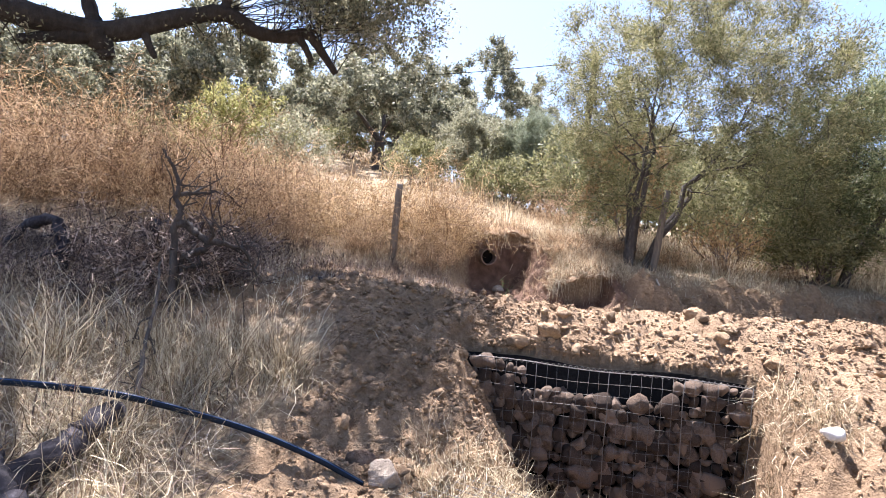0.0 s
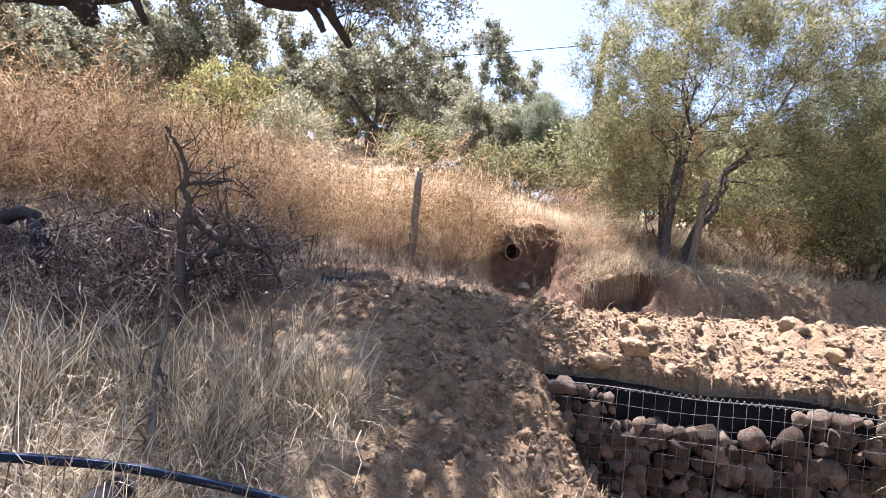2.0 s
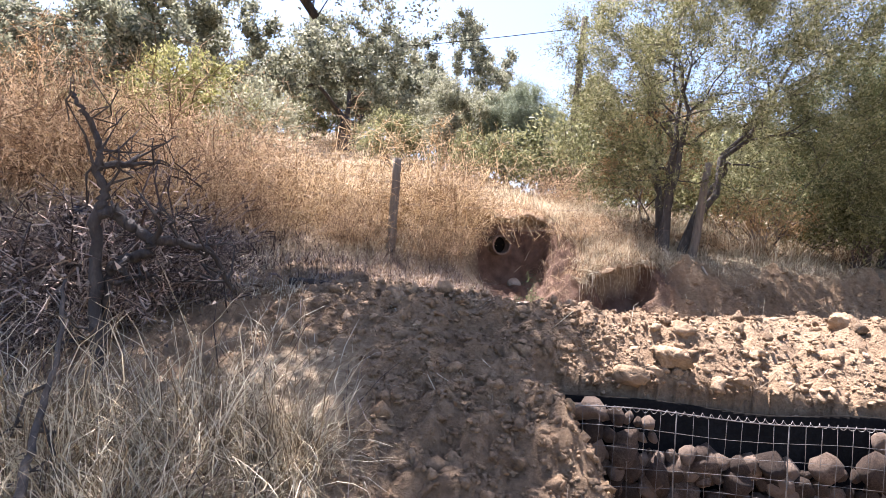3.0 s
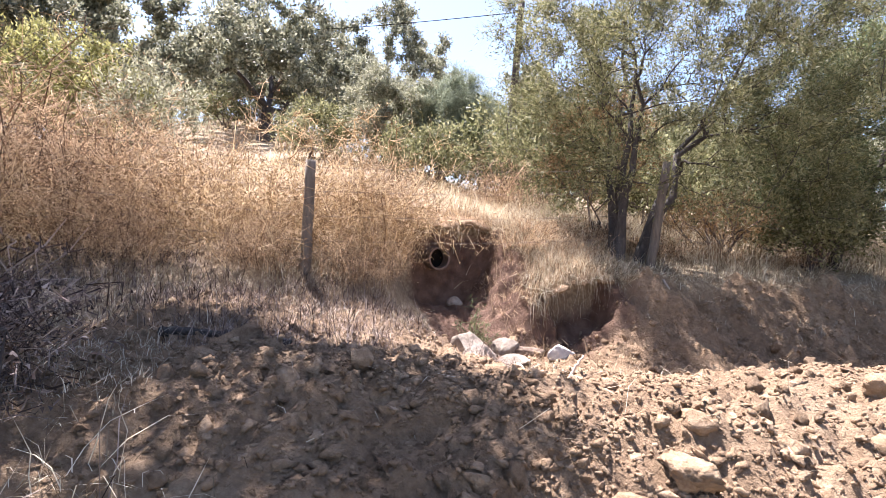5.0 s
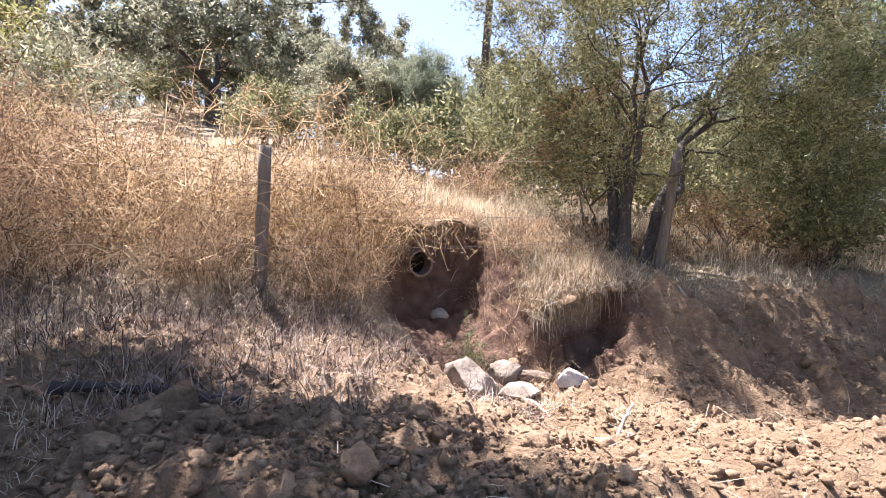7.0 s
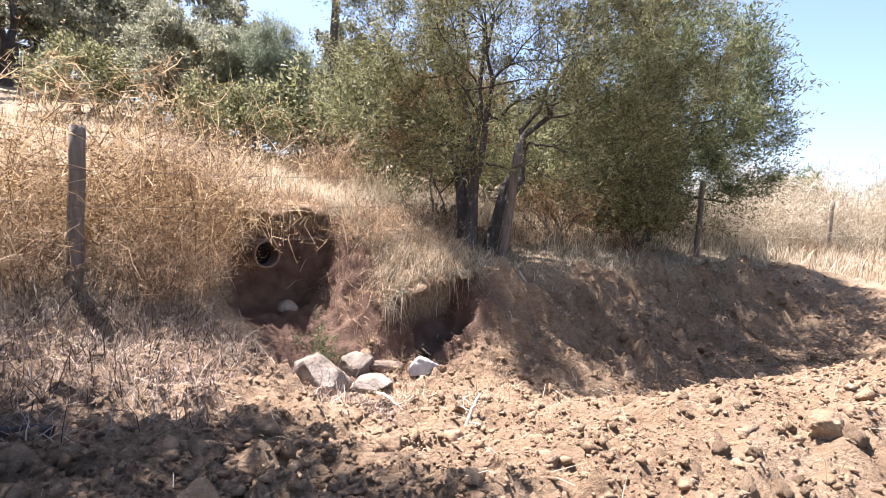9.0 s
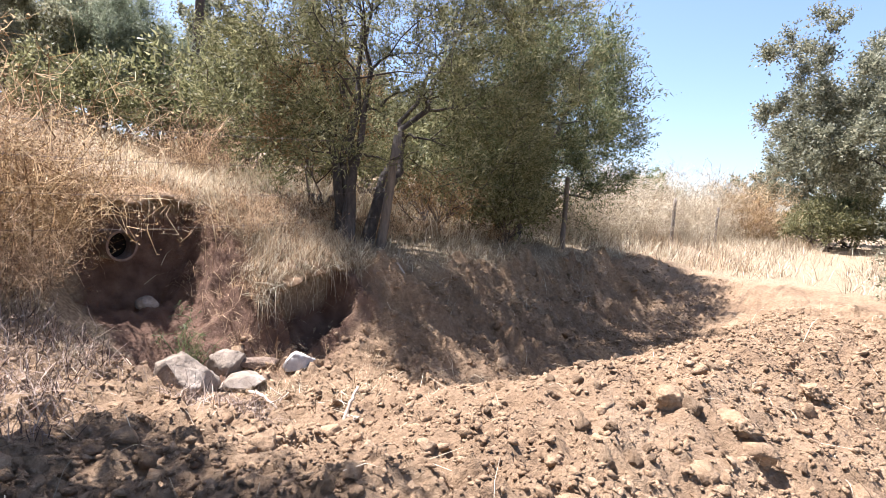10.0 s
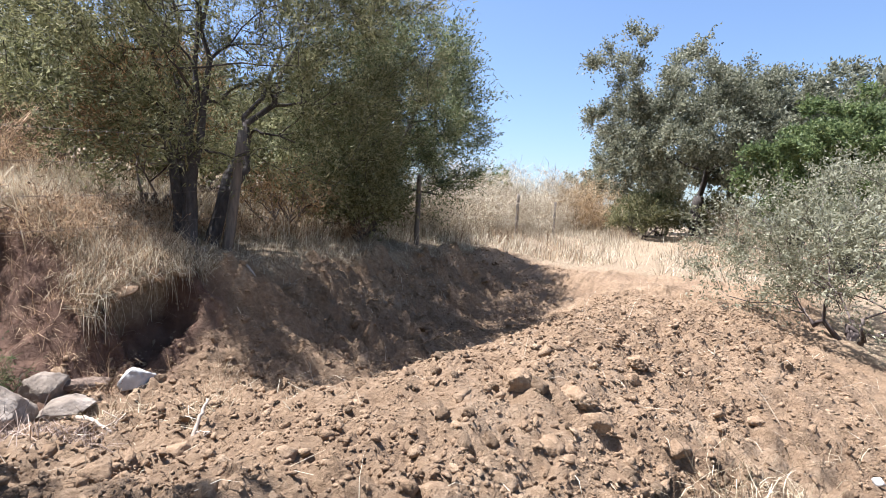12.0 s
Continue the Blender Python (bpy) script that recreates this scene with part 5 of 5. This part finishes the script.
# ---- the big oak over the path: a thick limb and hanging foliage ----
def big_oak():
    rng = np.random.RandomState(77)
    b = np.array(at(-10.2, 2.2))
    ob = thing("holm_oak", "old holm oak with thick mossy limbs over the path", "tree", tuple(b))
    pile, twigs = Pile(), Pile()
    def limb(pts, r0, r1, sides=10):
        p = np.array(pts, dtype=float) - b
        t = np.linspace(0, len(p) - 1, len(p) * 5)
        q = np.stack([np.interp(t, np.arange(len(p)), p[:, k]) for k in range(3)], 1)
        for _ in range(3):
            q[1:-1] = (q[:-2] + q[1:-1] * 2 + q[2:]) / 4
        pile.add(*tube(q, np.linspace(r0, r1, len(q)) * (1 + rng.normal(0, 0.08, len(q))), sides))
        return q
    limb([b - [0, 0, 0.3], b + [0.1, 0, 1.2], b + [0.5, 0.5, 2.4], b + [0.9, 1.0, 3.2]], 0.36, 0.27, 12)
    start = b + [0.8, 0.9, 3.0]
    main = limb([start, (-7.6, 2.6, 3.75), (-7.14, 2.75, 3.62), (-6.94, 3.2, 3.62), (-6.72, 3.86, 3.66), (-6.38, 4.39, 4.02), (-6.02, 4.9, 4.3), (-5.84, 5.22, 4.13), (-5.64, 5.58, 4.17), (-5.41, 5.74, 4.31), (-5.3, 5.96, 4.07), (-5.2, 6.15, 3.84)], 0.17, 0.045)
    limb([start, (-8.6, 4.0, 5.6), (-8.4, 4.6, 6.6), (-7.6, 5.6, 7.2)], 0.17, 0.09)
    upper = limb([(-8.5, 4.2, 6.0), (-7.2, 5.6, 6.6), (-6.0, 6.8, 6.8)], 0.1, 0.05)
    for pts, r0, r1 in (([(-6.78, 3.72, 3.64), (-6.72, 3.84, 3.5), (-6.69, 3.88, 3.38)], 0.15, 0.08), ([(-6.72, 3.8, 3.62), (-6.85, 3.45, 3.5), (-6.95, 3.25, 3.42), (-7.02, 3.1, 3.34)], 0.09, 0.05),
                        ([(-6.5, 4.15, 3.8), (-6.45, 4.22, 3.62), (-6.4, 4.27, 3.5)], 0.05, 0.03), ([(-6.8, 3.75, 3.75), (-6.95, 3.7, 4.1), (-7.1, 3.8, 4.5)], 0.08, 0.06),
                        ([(-5.55, 5.63, 4.28), (-5.43, 5.74, 4.1), (-5.35, 5.8, 3.92)], 0.06, 0.04), ([(-6.02, 4.9, 4.3), (-6.1, 4.95, 4.7), (-6.2, 5.2, 5.2)], 0.07, 0.04)):
        limb(pts, r0, r1)
    tips, low, thin = [], [], []
    right, end = np.array([0.873, 0.487, 0.0]), np.array([-5.0, 6.1, 4.62]) - b
    for k in range(74):
        c = end + right * rng.uniform(-1.25, 1.15) + np.array([-0.487, 0.873, 0]) * rng.normal(0, 0.5) + np.array([0, 0, 1.0]) * rng.uniform(-0.35, 0.9)
        c[2] += 0.5 * max(0.0, 0.2 - (c - end) @ right)
        q = main[rng.randint(int(len(main) * 0.5), len(main))]
        twigs.add(*tube([q, (q + c) / 2 + rng.normal(0, 0.1, 3) + [0, 0, 0.08], c], [0.007, 0.005, 0.002], 5))
        low += [c, c + rng.normal(0, 0.1, 3), (q + 2 * c) / 3]
    for k in range(12):
        q = main[rng.randint(int(len(main) * 0.2), int(len(main) * 0.6))] + np.array([0, 0, -0.05])
        c = q + right * rng.normal(0, 0.2) + [0, 0, -rng.uniform(0.15, 0.5)]
        twigs.add(*tube([q, (q + c) / 2 + rng.normal(0, 0.08, 3), c], [0.01, 0.006, 0.003], 4))
        thin += [c, (c + q) / 2]
    for _ in range(330):
        c = np.array([-7.35, 5.35, 6.8]) - b + unit(rng.normal(size=3)) * rng.uniform(0.5, 1.0) * np.array([3.8, 2.5, 1.8])
        if c[2] + b[2] < 5.25:
            continue
        if rng.uniform() < 0.3:
            q = upper[rng.randint(0, len(upper))]
            twigs.add(*tube([q, (q + c) / 2 + rng.normal(0, 0.2, 3) + [0, 0, 0.3], c], [0.04, 0.025, 0.01], 5))
        tips += [c, c + rng.normal(0, 0.3, 3)]
    # leaf clumps added out of view, sunward of the limb, to keep it shaded
    for _ in range(170):
        c = main[rng.randint(0, len(main))] + np.array([-0.341, 0.291, 1.0]) * rng.uniform(1.4, 2.6) + rng.normal(0, 0.35, 3)
        tips += [c, c + rng.normal(0, 0.2, 3)]
    limb([(-8.5, 4.2, 6.0), (-6.8, 3.8, 6.3), (-5.2, 3.3, 6.2), (-4.2, 2.9, 6.0)], 0.1, 0.04)
    limb([(-7.2, 5.6, 6.6), (-5.8, 5.4, 6.8), (-4.4, 5.5, 6.7)], 0.07, 0.03)
    for _ in range(38):
        c = np.array([rng.uniform(-5.0, -3.95), rng.uniform(4.75, 6.25), rng.uniform(6.2, 7.0)]) - b
        tips += [c, np.array([rng.uniform(-6.8, -5.0), rng.uniform(6.2, 7.4), rng.uniform(6.4, 7.0)]) - b]
    for _ in range(36):
        c = np.array([-4.5, 2.7, 6.0]) - b + rng.normal(0, 1, 3) * [0.95, 0.8, 0.3]
        tips += [c, c + rng.normal(0, 0.2, 3)]
    part("trunk", pile.mesh("trunk", M_oakbark, True), ob)
    tagged(part("branchwork", twigs.mesh("branchwork", M_oakbark, True), ob), kind="stuff")
    tips = np.array(tips)
    w = tips + b
    tips = tips[w[:, 2] - 1.45 > 0.56 * np.hypot(w[:, 0] + 1.2, w[:, 1] - 1.3)]
    tips = tips[soft_noise(tips[:, 0] - 0.341 * tips[:, 2], tips[:, 1] + 0.291 * tips[:, 2], 0.6, 63) > 0.02]
    w = tips + b
    tips = tips[np.hypot(w[:, 0] - 0.341 * (6.6 - w[:, 2]) + 5.3, w[:, 1] + 0.291 * (6.6 - w[:, 2]) - 6.2) > 0.6]
    sets = []
    for pts, per, wide, leaf in ((tips, 110, 0.26, (0.09, 0.08)), (np.array(low), 120, 0.12, (0.05, 0.032)), (np.array(thin), 45, 0.1, (0.045, 0.028))):
        k = np.repeat(np.arange(len(pts)), per)
        sets.append(leaf_quads(rng, pts[k] + rng.normal(0, wide, (len(k), 3)), *leaf, single=True)[0])
    v = np.concatenate(sets)
    part("crown", mesh("crown", v, np.arange(len(v)).reshape(-1, 3), M_oak), ob)


big_oak()
